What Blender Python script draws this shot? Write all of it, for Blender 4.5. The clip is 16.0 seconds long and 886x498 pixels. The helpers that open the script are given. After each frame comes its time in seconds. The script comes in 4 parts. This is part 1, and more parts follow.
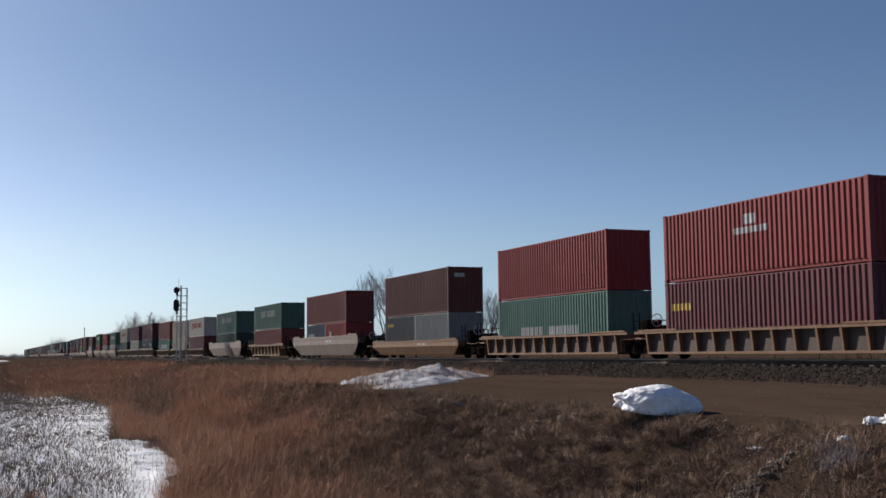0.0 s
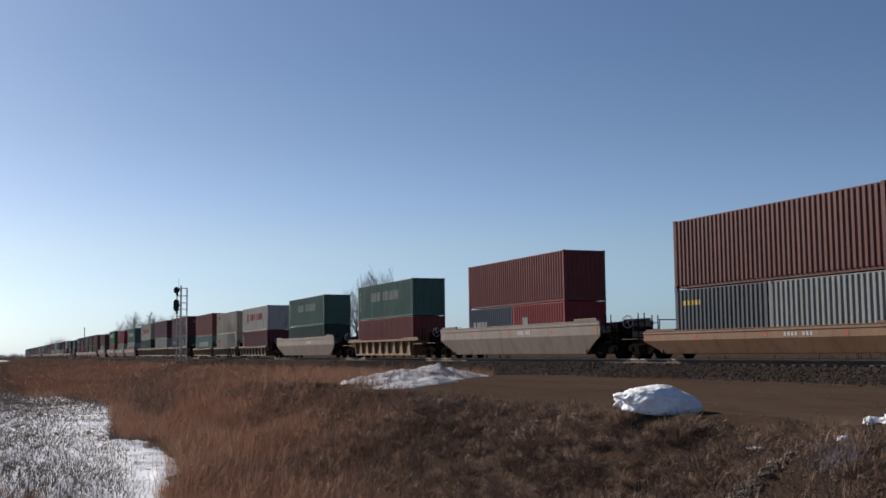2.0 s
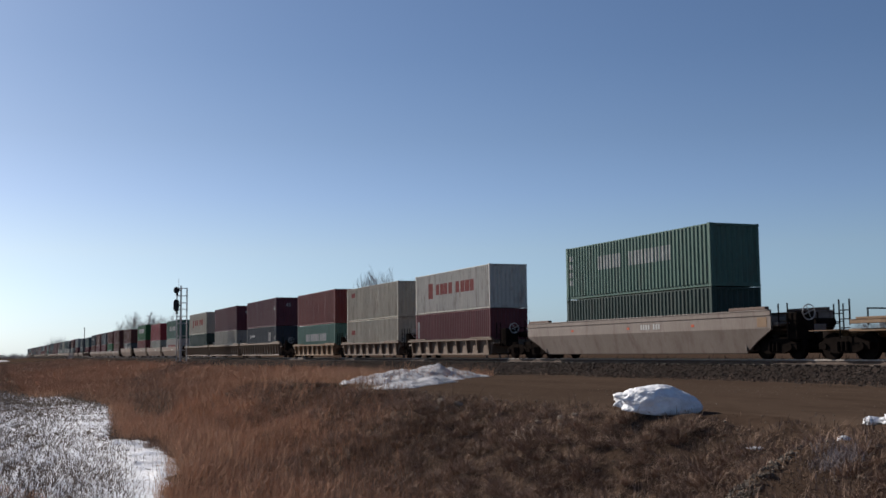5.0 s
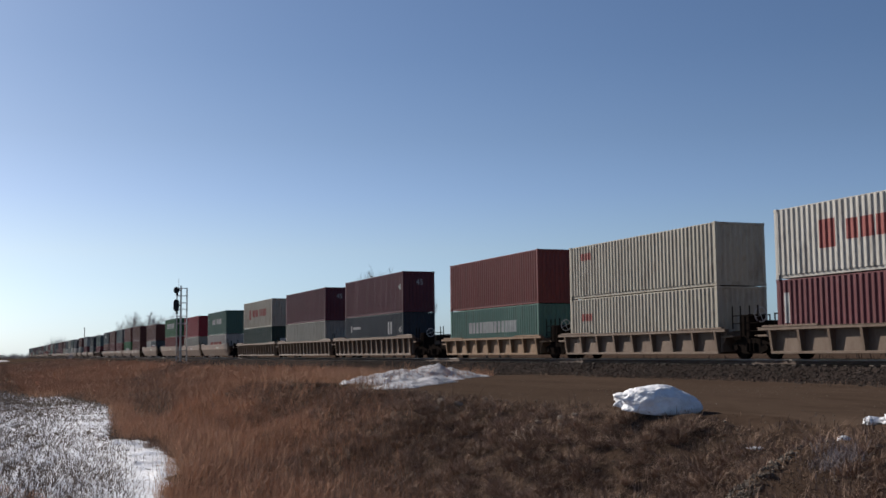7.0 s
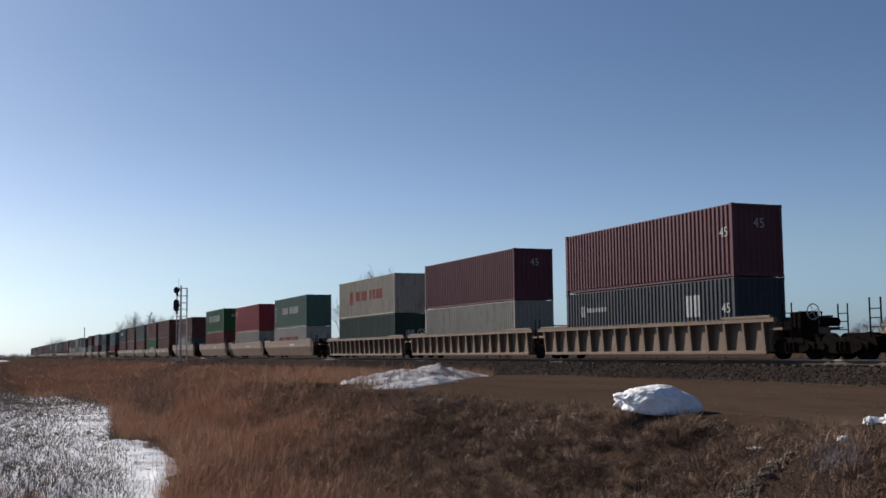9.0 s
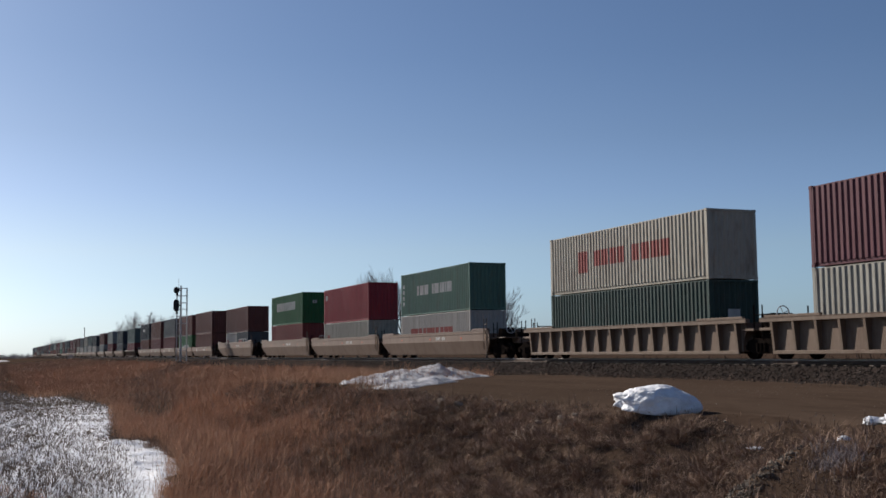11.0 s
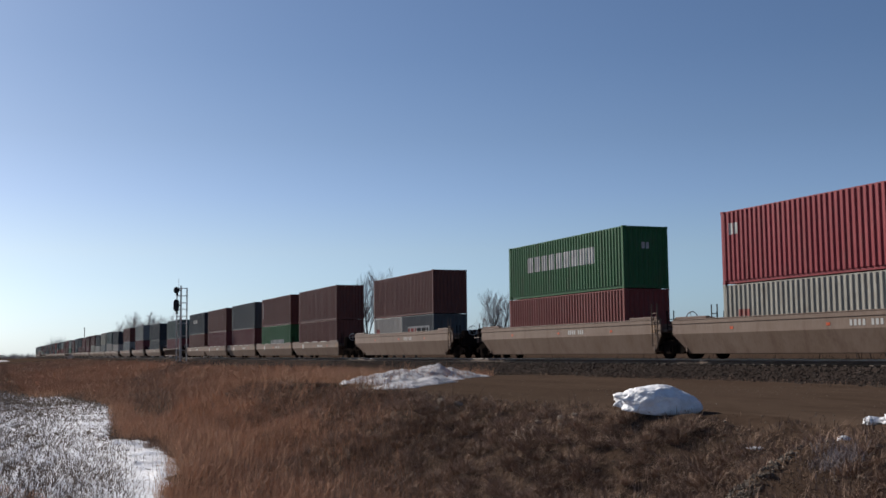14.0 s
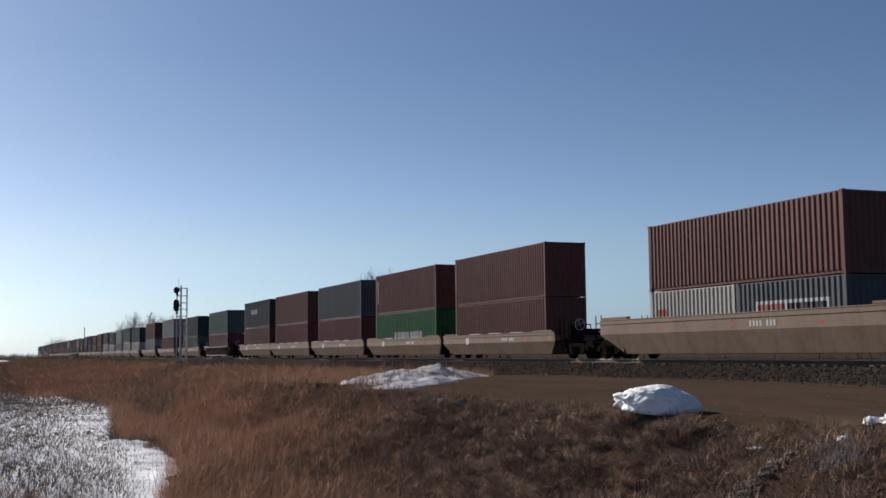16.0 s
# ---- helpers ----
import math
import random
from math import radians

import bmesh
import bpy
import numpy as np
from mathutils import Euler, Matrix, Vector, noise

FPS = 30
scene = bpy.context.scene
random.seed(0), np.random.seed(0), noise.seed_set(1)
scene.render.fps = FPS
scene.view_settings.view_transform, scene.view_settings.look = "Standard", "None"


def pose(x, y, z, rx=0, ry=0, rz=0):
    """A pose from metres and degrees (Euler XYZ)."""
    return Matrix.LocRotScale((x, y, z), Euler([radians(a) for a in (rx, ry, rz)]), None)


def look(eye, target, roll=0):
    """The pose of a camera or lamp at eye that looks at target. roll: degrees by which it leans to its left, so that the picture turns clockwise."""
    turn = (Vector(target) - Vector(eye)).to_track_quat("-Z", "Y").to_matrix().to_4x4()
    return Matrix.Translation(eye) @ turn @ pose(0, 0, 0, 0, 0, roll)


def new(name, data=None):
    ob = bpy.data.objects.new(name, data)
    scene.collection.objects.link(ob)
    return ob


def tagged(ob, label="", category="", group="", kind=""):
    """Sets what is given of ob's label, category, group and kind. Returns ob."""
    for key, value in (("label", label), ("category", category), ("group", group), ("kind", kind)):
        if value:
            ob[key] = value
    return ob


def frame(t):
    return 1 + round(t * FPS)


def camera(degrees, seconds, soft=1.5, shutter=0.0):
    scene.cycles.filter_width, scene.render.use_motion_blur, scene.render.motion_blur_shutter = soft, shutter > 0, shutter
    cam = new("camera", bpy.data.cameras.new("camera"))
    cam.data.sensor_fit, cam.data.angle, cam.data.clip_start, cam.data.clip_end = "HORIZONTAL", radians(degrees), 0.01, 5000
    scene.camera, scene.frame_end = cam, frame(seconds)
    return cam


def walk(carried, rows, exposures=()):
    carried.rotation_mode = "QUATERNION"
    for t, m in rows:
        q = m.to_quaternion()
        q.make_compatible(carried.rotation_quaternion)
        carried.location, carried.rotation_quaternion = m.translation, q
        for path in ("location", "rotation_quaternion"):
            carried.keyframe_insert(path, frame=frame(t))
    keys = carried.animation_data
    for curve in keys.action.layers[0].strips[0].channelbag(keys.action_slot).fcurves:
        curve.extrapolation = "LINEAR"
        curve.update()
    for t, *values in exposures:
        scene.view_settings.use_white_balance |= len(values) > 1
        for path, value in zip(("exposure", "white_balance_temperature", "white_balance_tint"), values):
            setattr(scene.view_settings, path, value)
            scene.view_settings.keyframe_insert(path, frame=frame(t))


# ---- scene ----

import functools

# ---------------------------------------------------------------- camera
TRACK_Y = 28.04      # centre line of the track; z = 0 is the top of the rails
SPEED, GAIN = 18.88, 0.0233
cam = camera(43.45, 16.0, soft=1.6)
EYE = Vector((0.0, 0.0, 0.42))
YAW, PITCH = radians(-67.875), radians(5.282)
AHEAD = Vector((math.sin(YAW) * math.cos(PITCH), math.cos(YAW) * math.cos(PITCH), math.sin(PITCH)))
STAND = look(EYE, EYE + AHEAD, -0.63)
walk(cam, [(0.0, STAND), (16.0, STAND)], exposures=[(0.0, 0.3, 5800, 10), (16.0, 0.3, 5800, 10)])

# ---------------------------------------------------------------- light
SUN_AZ, SUN_EL = radians(-116), radians(28)     # azimuth clockwise from +y
world = bpy.data.worlds.new("sky")
scene.world = world
world.use_nodes = True
wn = world.node_tree.nodes
sky = wn.new("ShaderNodeTexSky")
sky.sky_type = 'NISHITA'
sky.sun_disc = False
sky.sun_elevation, sky.sun_rotation = SUN_EL, SUN_AZ
sky.air_density, sky.dust_density, sky.ozone_density = 0.85, 1.0, 3.5
wn["Background"].inputs[1].default_value = 0.117
pale = wn.new("ShaderNodeHueSaturation")          # the thin high haze takes some colour out of the sky
pale.inputs["Saturation"].default_value = 0.86
world.node_tree.links.new(sky.outputs[0], pale.inputs["Color"])
height_of_view = wn.new("ShaderNodeSeparateXYZ")    # bright haze low over the plain, clear deep blue above
world.node_tree.links.new(wn.new("ShaderNodeTexCoord").outputs["Generated"], height_of_view.inputs[0])
haze = wn.new("ShaderNodeValToRGB")
for k, (up, shade) in enumerate(((0.0, (0.55, 0.66, 0.80)), (0.045, (0.58, 0.64, 0.70)), (0.09, (0.59, 0.60, 0.60)), (0.14, (0.515, 0.53, 0.565)),
                                 (0.19, (0.455, 0.475, 0.50)), (0.26, (0.405, 0.44, 0.475)), (0.6, (0.37, 0.41, 0.46)))):
    stop = haze.color_ramp.elements[k] if k < 2 else haze.color_ramp.elements.new(up)
    stop.position, stop.color = up, (*shade, 1)
tint = wn.new("ShaderNodeMix")
tint.data_type, tint.blend_type = 'RGBA', 'MULTIPLY'
tint.inputs["Factor"].default_value = 1.0
world.node_tree.links.new(height_of_view.outputs["Z"], haze.inputs[0])
world.node_tree.links.new(pale.outputs[0], tint.inputs[6])
world.node_tree.links.new(haze.outputs[0], tint.inputs[7])
world.node_tree.links.new(tint.outputs[2], wn["Background"].inputs[0])
sun = new("sun", bpy.data.lights.new("sun", 'SUN'))
sun.data.energy, sun.data.angle, sun.data.color = 5.0, radians(0.5), (1.0, 0.86, 0.70)
SUN_WAY = Vector((math.sin(SUN_AZ) * math.cos(SUN_EL), math.cos(SUN_AZ) * math.cos(SUN_EL), math.sin(SUN_EL)))
sun.matrix_world = look(SUN_WAY * 50, (0, 0, 0))


# ---------------------------------------------------------------- materials
MATS = {}


def surface(name, low, high, rough=0.8, metal=0.0, scale=1.0, fine=20.0, bump=0.3, depth=0.02,
            stain=None, stain_amount=0.35, stretch=(1, 1, 1), vary=0.0, island=False):
    """Two-scale noise between two colours, stains of a third one, and fine relief."""
    if name in MATS:
        return MATS[name]
    m = bpy.data.materials.new(name)
    m.use_nodes = True
    n, link = m.node_tree.nodes, m.node_tree.links.new
    b = n["Principled BSDF"]
    co = n.new("ShaderNodeTexCoord")
    mp = n.new("ShaderNodeMapping")
    mp.inputs["Scale"].default_value = stretch
    link(co.outputs["Object"], mp.inputs[0])

    def tex(s, detail=6.0, rgh=0.6):
        t = n.new("ShaderNodeTexNoise")
        t.inputs["Scale"].default_value, t.inputs["Detail"].default_value, t.inputs["Roughness"].default_value = s, detail, rgh
        link(mp.outputs[0], t.inputs["Vector"])
        return t.outputs["Fac"]

    def ramp(src, a, c):
        r = n.new("ShaderNodeMapRange")
        r.inputs["From Min"].default_value, r.inputs["From Max"].default_value = a, c
        link(src, r.inputs["Value"])
        return r.outputs["Result"]

    def mix(f, a, c):
        x = n.new("ShaderNodeMix")
        x.data_type = 'RGBA'
        for sock, v in ((x.inputs["Factor"], f), (x.inputs[6], a), (x.inputs[7], c)):
            if isinstance(v, (tuple, float, int)):
                sock.default_value = v if not isinstance(v, tuple) else (*v[:3], 1)
            else:
                link(v, sock)
        return x.outputs[2]

    big, small = tex(scale), tex(fine, 4.0)
    add = n.new("ShaderNodeMath")
    add.operation = 'ADD'
    mul = n.new("ShaderNodeMath")
    mul.operation = 'MULTIPLY'
    mul.inputs[1].default_value = 0.6
    link(small, mul.inputs[0])
    link(big, add.inputs[0])
    link(mul.outputs[0], add.inputs[1])
    col = mix(ramp(add.outputs[0], 0.5, 1.1), low, high)
    if stain:
        st = tex(scale * 2.3, 8.0, 0.7)
        hold = n.new("ShaderNodeMath")
        hold.operation = 'MULTIPLY'
        hold.inputs[1].default_value = stain_amount
        link(ramp(st, 0.5, 0.68), hold.inputs[0])
        col = mix(hold.outputs[0], col, stain)
    if vary:
        if island:
            rnd = n.new("ShaderNodeNewGeometry").outputs["Random Per Island"]
        else:
            rnd = n.new("ShaderNodeObjectInfo").outputs["Random"]
        hsv = n.new("ShaderNodeHueSaturation")
        vr = n.new("ShaderNodeMapRange")
        vr.inputs["To Min"].default_value, vr.inputs["To Max"].default_value = 1 - vary, 1 + vary
        link(rnd, vr.inputs["Value"])
        link(vr.outputs["Result"], hsv.inputs["Value"])
        link(col, hsv.inputs["Color"])
        col = hsv.outputs[0]
    link(col, b.inputs["Base Color"])
    rr = n.new("ShaderNodeMapRange")
    rr.inputs["To Min"].default_value, rr.inputs["To Max"].default_value = max(0.05, rough - 0.12), min(1, rough + 0.12)
    link(big, rr.inputs["Value"])
    link(rr.outputs["Result"], b.inputs["Roughness"])
    b.inputs["Metallic"].default_value = metal
    b.inputs["Specular IOR Level"].default_value = 0.0 if rough > 0.92 else 0.12 if rough > 0.7 else 0.2
    if bump:
        bp = n.new("ShaderNodeBump")
        bp.inputs["Strength"].default_value, bp.inputs["Distance"].default_value = bump, depth
        link(add.outputs[0], bp.inputs["Height"])
        link(bp.outputs[0], b.inputs["Normal"])
    MATS[name] = m
    return m


def paint(name, c, fade=0.25, rust=0.3, rough=0.5):
    """Weathered paint on steel: sun-bleached, streaked, a little rust."""
    pale = tuple(v + (0.30 - v) * fade * 0.5 for v in c)
    dark = tuple(v * 0.72 for v in c)
    return surface(name, dark, pale, rough, 0.0, 0.9, 14.0, 0.12, 0.01, (0.075, 0.04, 0.028), rust, (1.0, 1.0, 0.28))


PAINTS = {
    "red": (0.231, 0.022, 0.022), "bright_red": (0.244, 0.020, 0.030), "rust_red": (0.164, 0.032, 0.027), "maroon": (0.121, 0.024, 0.030),
    "brown": (0.084, 0.027, 0.024), "red_brown": (0.110, 0.032, 0.024), "purple": (0.097, 0.021, 0.032), "green": (0.072, 0.142, 0.108),
    "pale_green": (0.086, 0.173, 0.137), "dark_green": (0.017, 0.041, 0.032), "leaf_green": (0.016, 0.101, 0.027), "white": (0.515, 0.489, 0.432),
    "cream": (0.396, 0.361, 0.289), "grey": (0.216, 0.224, 0.216), "stone": (0.302, 0.289, 0.245), "pale_grey": (0.371, 0.351, 0.319),
    "navy": (0.021, 0.029, 0.040), "slate": (0.065, 0.073, 0.081), "blue": (0.044, 0.059, 0.088), "teal_grey": (0.067, 0.097, 0.094),
    "car_tan": (0.160, 0.108, 0.070), "car_yellow": (0.225, 0.135, 0.066), "car_orange": (0.205, 0.108, 0.052), "car_grey": (0.202, 0.161, 0.133),
    "car_beige": (0.165, 0.110, 0.076), "car_brown": (0.132, 0.078, 0.054),
    "car_dark_brown": (0.075, 0.052, 0.040),
}


def coat(key):
    car = key.startswith("car_")
    return paint("paint_" + key, PAINTS[key], 0.25 if car else 0.10, 0.5 if car or key in ("cream", "white", "stone") else 0.3, 0.62 if car else 0.5)


IRON = surface("grimy_iron", (0.006, 0.005, 0.0045), (0.018, 0.014, 0.012), 0.95, 0.0, 3.0, 30.0, 0.4, 0.01)
RUBBED_SUNLIT = surface("rubbed_sunlit_steel", (0.36, 0.32, 0.28), (0.50, 0.45, 0.40), 0.75, 0.0, 2.0, 40.0, 0.1, 0.005)
RAILSIDE = surface("rusty_rail", (0.06, 0.042, 0.032), (0.12, 0.085, 0.065), 0.7, 0.0, 4.0, 40.0, 0.3, 0.005)
GALVANISED = surface("galvanised", (0.34, 0.34, 0.33), (0.48, 0.48, 0.47), 0.6, 0.15, 2.0, 30.0, 0.1, 0.005)
BLACK = surface("black_paint", (0.010, 0.010, 0.011), (0.022, 0.022, 0.024), 0.6, 0.0, 3.0, 30.0, 0.1, 0.005)
LETTER = surface("white_lettering", (0.26, 0.26, 0.25), (0.48, 0.48, 0.46), 0.6, 0.0, 2.0, 25.0, 0.1, 0.003)
LETTER_FADED = surface("faded_lettering", (0.16, 0.18, 0.17), (0.34, 0.35, 0.33), 0.7, 0.0, 2.0, 9.0, 0.1, 0.003)
LETTER_RED = surface("red_lettering", (0.20, 0.045, 0.040), (0.29, 0.085, 0.07), 0.6, 0.0, 2.0, 25.0, 0.1, 0.003)
LETTER_GOLD = surface("yellow_lettering", (0.48, 0.33, 0.06), (0.58, 0.42, 0.10), 0.6, 0.0, 2.0, 25.0, 0.1, 0.003)
TIEWOOD = surface("tie_wood", (0.060, 0.048, 0.040), (0.130, 0.108, 0.090), 0.9, 0.0, 2.0, 18.0, 0.6, 0.02, vary=0.3)
BALLAST = surface("ballast_bed", (0.018, 0.014, 0.012), (0.050, 0.039, 0.034), 0.95, 0.0, 0.8, 9.0, 1.0, 0.08)
STONE = surface("ballast_stone", (0.023, 0.018, 0.014), (0.055, 0.043, 0.036), 0.9, 0.0, 1.5, 20.0, 0.5, 0.01, vary=0.35, island=True)
SNOW = surface("old_snow", (0.66, 0.67, 0.70), (0.86, 0.87, 0.88), 0.65, 0.0, 1.2, 9.0, 0.9, 0.07, (0.34, 0.27, 0.20), 0.35)
GROUND = surface("dry_ground", (0.042, 0.028, 0.020), (0.090, 0.062, 0.044), 0.95, 0.0, 0.35, 5.0, 0.8, 0.06, (0.05, 0.034, 0.024), 0.6)
ROADDIRT = surface("packed_dirt", (0.052, 0.036, 0.026), (0.094, 0.066, 0.048), 0.95, 0.0, 0.3, 7.0, 0.8, 0.05, (0.045, 0.031, 0.022), 0.75, (0.35, 1, 1))
DIRTY_SNOW = surface("dirty_snow", (0.26, 0.25, 0.25), (0.72, 0.72, 0.73), 0.75, 0.0, 1.6, 11.0, 1.0, 0.10, (0.16, 0.125, 0.095), 0.75, (1, 1, 2.2))
MATTED = surface("matted_brush", (0.155, 0.103, 0.074), (0.340, 0.236, 0.172), 0.9, 0.0, 0.6, 4.0, 0, 0, (0.085, 0.058, 0.045), 0.6, vary=0.35, island=True)
PALEWEED = surface("grey_weed", (0.20, 0.175, 0.175), (0.36, 0.32, 0.32), 0.9, 0.0, 0.6, 4.0, 0, 0, vary=0.3, island=True)
GRASS = surface("dead_grass", (0.122, 0.079, 0.056), (0.252, 0.168, 0.116), 0.9, 0.0, 0.5, 3.0, 0, 0, (0.055, 0.036, 0.026), 0.85, vary=0.45, island=True)
# near black: the shade seen under the cars is put into this colour
SHADE_BRUSH = surface("shade_coloured_brush", (0.016, 0.012, 0.010), (0.038, 0.028, 0.022), 0.9, 0.0, 0.5, 3.0, 0, 0, vary=0.4, island=True)
STRAW = surface("bleached_straw", (0.38, 0.33, 0.25), (0.55, 0.49, 0.39), 0.9, 0.0, 0.5, 3.0, 0, 0, vary=0.2, island=True)
STUBBLE = surface("stubble", (0.109, 0.084, 0.067), (0.235, 0.189, 0.151), 0.9, 0.0, 0.5, 3.0, 0, 0, vary=0.45, island=True)
REDGRASS = surface("red_grass", (0.350, 0.185, 0.105), (0.560, 0.330, 0.200), 0.9, 0.0, 0.11, 2.0, 0, 0, (0.22, 0.13, 0.08), 0.7, vary=0.25, island=True)
RUSTGRASS = surface("rust_grass", (0.390, 0.222, 0.132), (0.600, 0.375, 0.240), 0.9, 0.0, 0.2, 2.0, 0, 0, (0.30, 0.18, 0.11), 0.6, vary=0.2, island=True)
BARK = surface("grey_bark", (0.07, 0.058, 0.05), (0.16, 0.135, 0.115), 0.9, 0.0, 2.0, 20.0, 0.3, 0.02)
TWIG = surface("twigs", (0.30, 0.27, 0.25), (0.46, 0.42, 0.39), 0.9, 0.0, 1.0, 10.0, 0, 0)
RUBBLE = surface("pale_rubble", (0.084, 0.067, 0.052), (0.193, 0.160, 0.126), 0.9, 0.0, 2.0, 20.0, 0.4, 0.02, vary=0.4, island=True)
REFLECTOR = surface("red_reflector", (0.35, 0.05, 0.02), (0.45, 0.09, 0.03), 0.4, 0.0, 2.0, 20.0, 0, 0)


# ---------------------------------------------------------------- mesh helpers
def thing(name, label, category, group="", kind="", at=None):
    ob = tagged(new(name), label, category, group, kind)
    if at is not None:
        ob.matrix_basis = at
    return ob


def put(name, mesh, parent, at=None, label=""):
    ob = new(name, mesh)
    ob.parent = parent
    if at is not None:
        ob.matrix_basis = at
    return tagged(ob, label)


def mesh_of(bm, name, material, smooth=False):
    me = bpy.data.meshes.new(name)
    bmesh.ops.recalc_face_normals(bm, faces=bm.faces)
    bm.to_mesh(me)
    bm.free()
    me.materials.append(material)
    if smooth:
        me.polygons.foreach_set("use_smooth", [True] * len(me.polygons))
    return me


def part(name, bm, material, parent, label="", at=None, smooth=False):
    return put(name, mesh_of(bm, name, material, smooth), parent, at, label)


def from_arrays(name, verts, faces, material, smooth=False):
    me = bpy.data.meshes.new(name)
    me.from_pydata(verts, [], faces)
    me.materials.append(material)
    if smooth:
        me.polygons.foreach_set("use_smooth", [True] * len(me.polygons))
    return me


MESHES = {}


def shared(key, make):
    if key not in MESHES:
        MESHES[key] = make()
    return MESHES[key]


def box(bm, x0, x1, y0, y1, z0, z1, bevel=0.0):
    g = bmesh.ops.create_cube(bm, size=1.0)
    vs = g["verts"]
    for v in vs:
        v.co = Vector((x0 + (v.co.x + 0.5) * (x1 - x0), y0 + (v.co.y + 0.5) * (y1 - y0), z0 + (v.co.z + 0.5) * (z1 - z0)))
    if bevel:
        es = list({e for v in vs for e in v.link_edges})
        bmesh.ops.bevel(bm, geom=es, offset=bevel, segments=1, affect='EDGES')
    return bm


def boxes(*rows, bevel=0.0):
    bm = bmesh.new()
    for r in rows:
        box(bm, *r, bevel=bevel)
    return bm


def rod(bm, a, b, r, n=8, r2=None):
    a, b = Vector(a), Vector(b)
    m = Matrix.Translation((a + b) / 2) @ (b - a).to_track_quat('Z', 'Y').to_matrix().to_4x4()
    bmesh.ops.create_cone(bm, cap_ends=True, segments=n, radius1=r, radius2=r if r2 is None else r2, depth=(b - a).length, matrix=m)
    return bm


def prism(bm, pts, axis, a, b):
    """Extrudes a closed outline (pairs) along an axis from a to b: 'y' takes (x, z), 'x' takes (y, z)."""
    def at(p, v):
        return (p[0], v, p[1]) if axis == 'y' else (v, p[0], p[1])
    lo = [bm.verts.new(at(p, a)) for p in pts]
    hi = [bm.verts.new(at(p, b)) for p in pts]
    bm.faces.new(lo[::-1])
    bm.faces.new(hi)
    for i in range(len(pts)):
        j = (i + 1) % len(pts)
        bm.faces.new((lo[i], lo[j], hi[j], hi[i]))
    return bm


# ---------------------------------------------------------------- ground
def ease(v, a, b):
    u = np.clip((v - a) / (b - a), 0, 1)
    return u * u * (3 - 2 * u)


def waves(x, y, seed):
    """Cheap smooth relief, the same at every build."""
    r = np.random.RandomState(seed)
    out = 0 * x
    for k in range(14):
        a, w = r.uniform(0, 6.283), 0.12 * 1.38 ** k
        out = out + np.sin(w * (np.cos(a) * x + np.sin(a) * y) + r.uniform(0, 6.283)) / (1 + 0.55 * k)
    return out / 2.6


def berm(x, y):
    """Distance from the crest of a spoil berm that juts from the bank."""
    u = np.clip(((x + 12.0) * 0.4 + (y - 9.8) * -2.7) / 7.45, 0, 1)
    return np.hypot(x - (-12.0 + 0.4 * u), y - (9.8 - 2.7 * u))


def height(x, y):
    """The lie of the land: track bed, dirt pad, bank, ditch and the near field."""
    x, y = np.asarray(x, float), np.asarray(y, float)
    pad = ease(x, -62, -44)                       # the level pad ends to the west
    lip = 10.9 + 0.5 * np.sin(x * 0.31) + 0.35 * np.sin(x * 0.83 + 1)
    bank = -0.73 - np.clip(lip - y, 0, None) * 0.5
    slope = -0.85 - np.clip(24.5 - y, 0, None) * 0.082
    far_side = pad * bank + (1 - pad) * slope
    near = -2.45 + ease(-y, -3.2, 3.0) * 1.15
    z = np.maximum(far_side, near)
    soft = 0.35
    z = np.where(np.abs(far_side - near) < soft, np.maximum(far_side, near) + (soft - np.abs(far_side - near)) ** 2 / (4 * soft), z)
    z = np.where(y > 24.5, -0.85 + (pad * 0.12) * ease(-y, -26, -24.5), z)
    z = np.where(y > 32, -0.95, z)
    z = z + 0.40 * np.exp(-(berm(x, y) / 0.7) ** 2)
    z = z + 0.36 * np.exp(-((x + 143.5) / 3.0) ** 2 - ((y - 22.3) / 2.5) ** 2)      # the signal's gravel mound
    for hx, hy in ((-15.3, 11.6), (-14.3, 12.2), (-13.2, 11.3)):
        z = z - 0.20 * np.exp(-((x - hx) / 0.6) ** 2 - ((y - hy) / 0.3) ** 2)
    rough = np.where(y > 24, 0.02, np.where((y > lip + 0.3) & (pad > 0.6), 0.018, 0.10))
    lumps = np.where((y < lip) & (y > 3.5) & (pad > 0.3), 0.055 * waves(x * 55, y * 55, 4) + 0.09 * waves(x * 9, y * 9, 14), 0)
    return z + rough * waves(x, y, 3) + lumps


def sheet(name, xs, ys, material, keep=None, lift=0.0, smooth=True):
    gx, gy = np.meshgrid(xs, ys, indexing='ij')
    gz = height(gx, gy) + (lift(gx, gy) if callable(lift) else lift)
    n, m = gx.shape
    verts = np.stack([gx, gy, gz], -1).reshape(-1, 3)
    i, j = np.meshgrid(np.arange(n - 1), np.arange(m - 1), indexing='ij')
    q = np.stack([i * m + j, (i + 1) * m + j, (i + 1) * m + j + 1, i * m + j + 1], -1).reshape(-1, 4)
    if keep is not None:
        k = keep(gx, gy).reshape(-1)
        q = q[k[q].all(1)]
        used = np.unique(q)
        remap = np.zeros(len(verts), int)
        remap[used] = np.arange(len(used))
        verts, q = verts[used], remap[q]
    return from_arrays(name, verts.tolist(), q.tolist(), material, smooth)


def graded(points):
    out = []
    for a, b, step in points:
        out += list(np.arange(a, b, step))
    return np.array(out + [points[-1][1]])


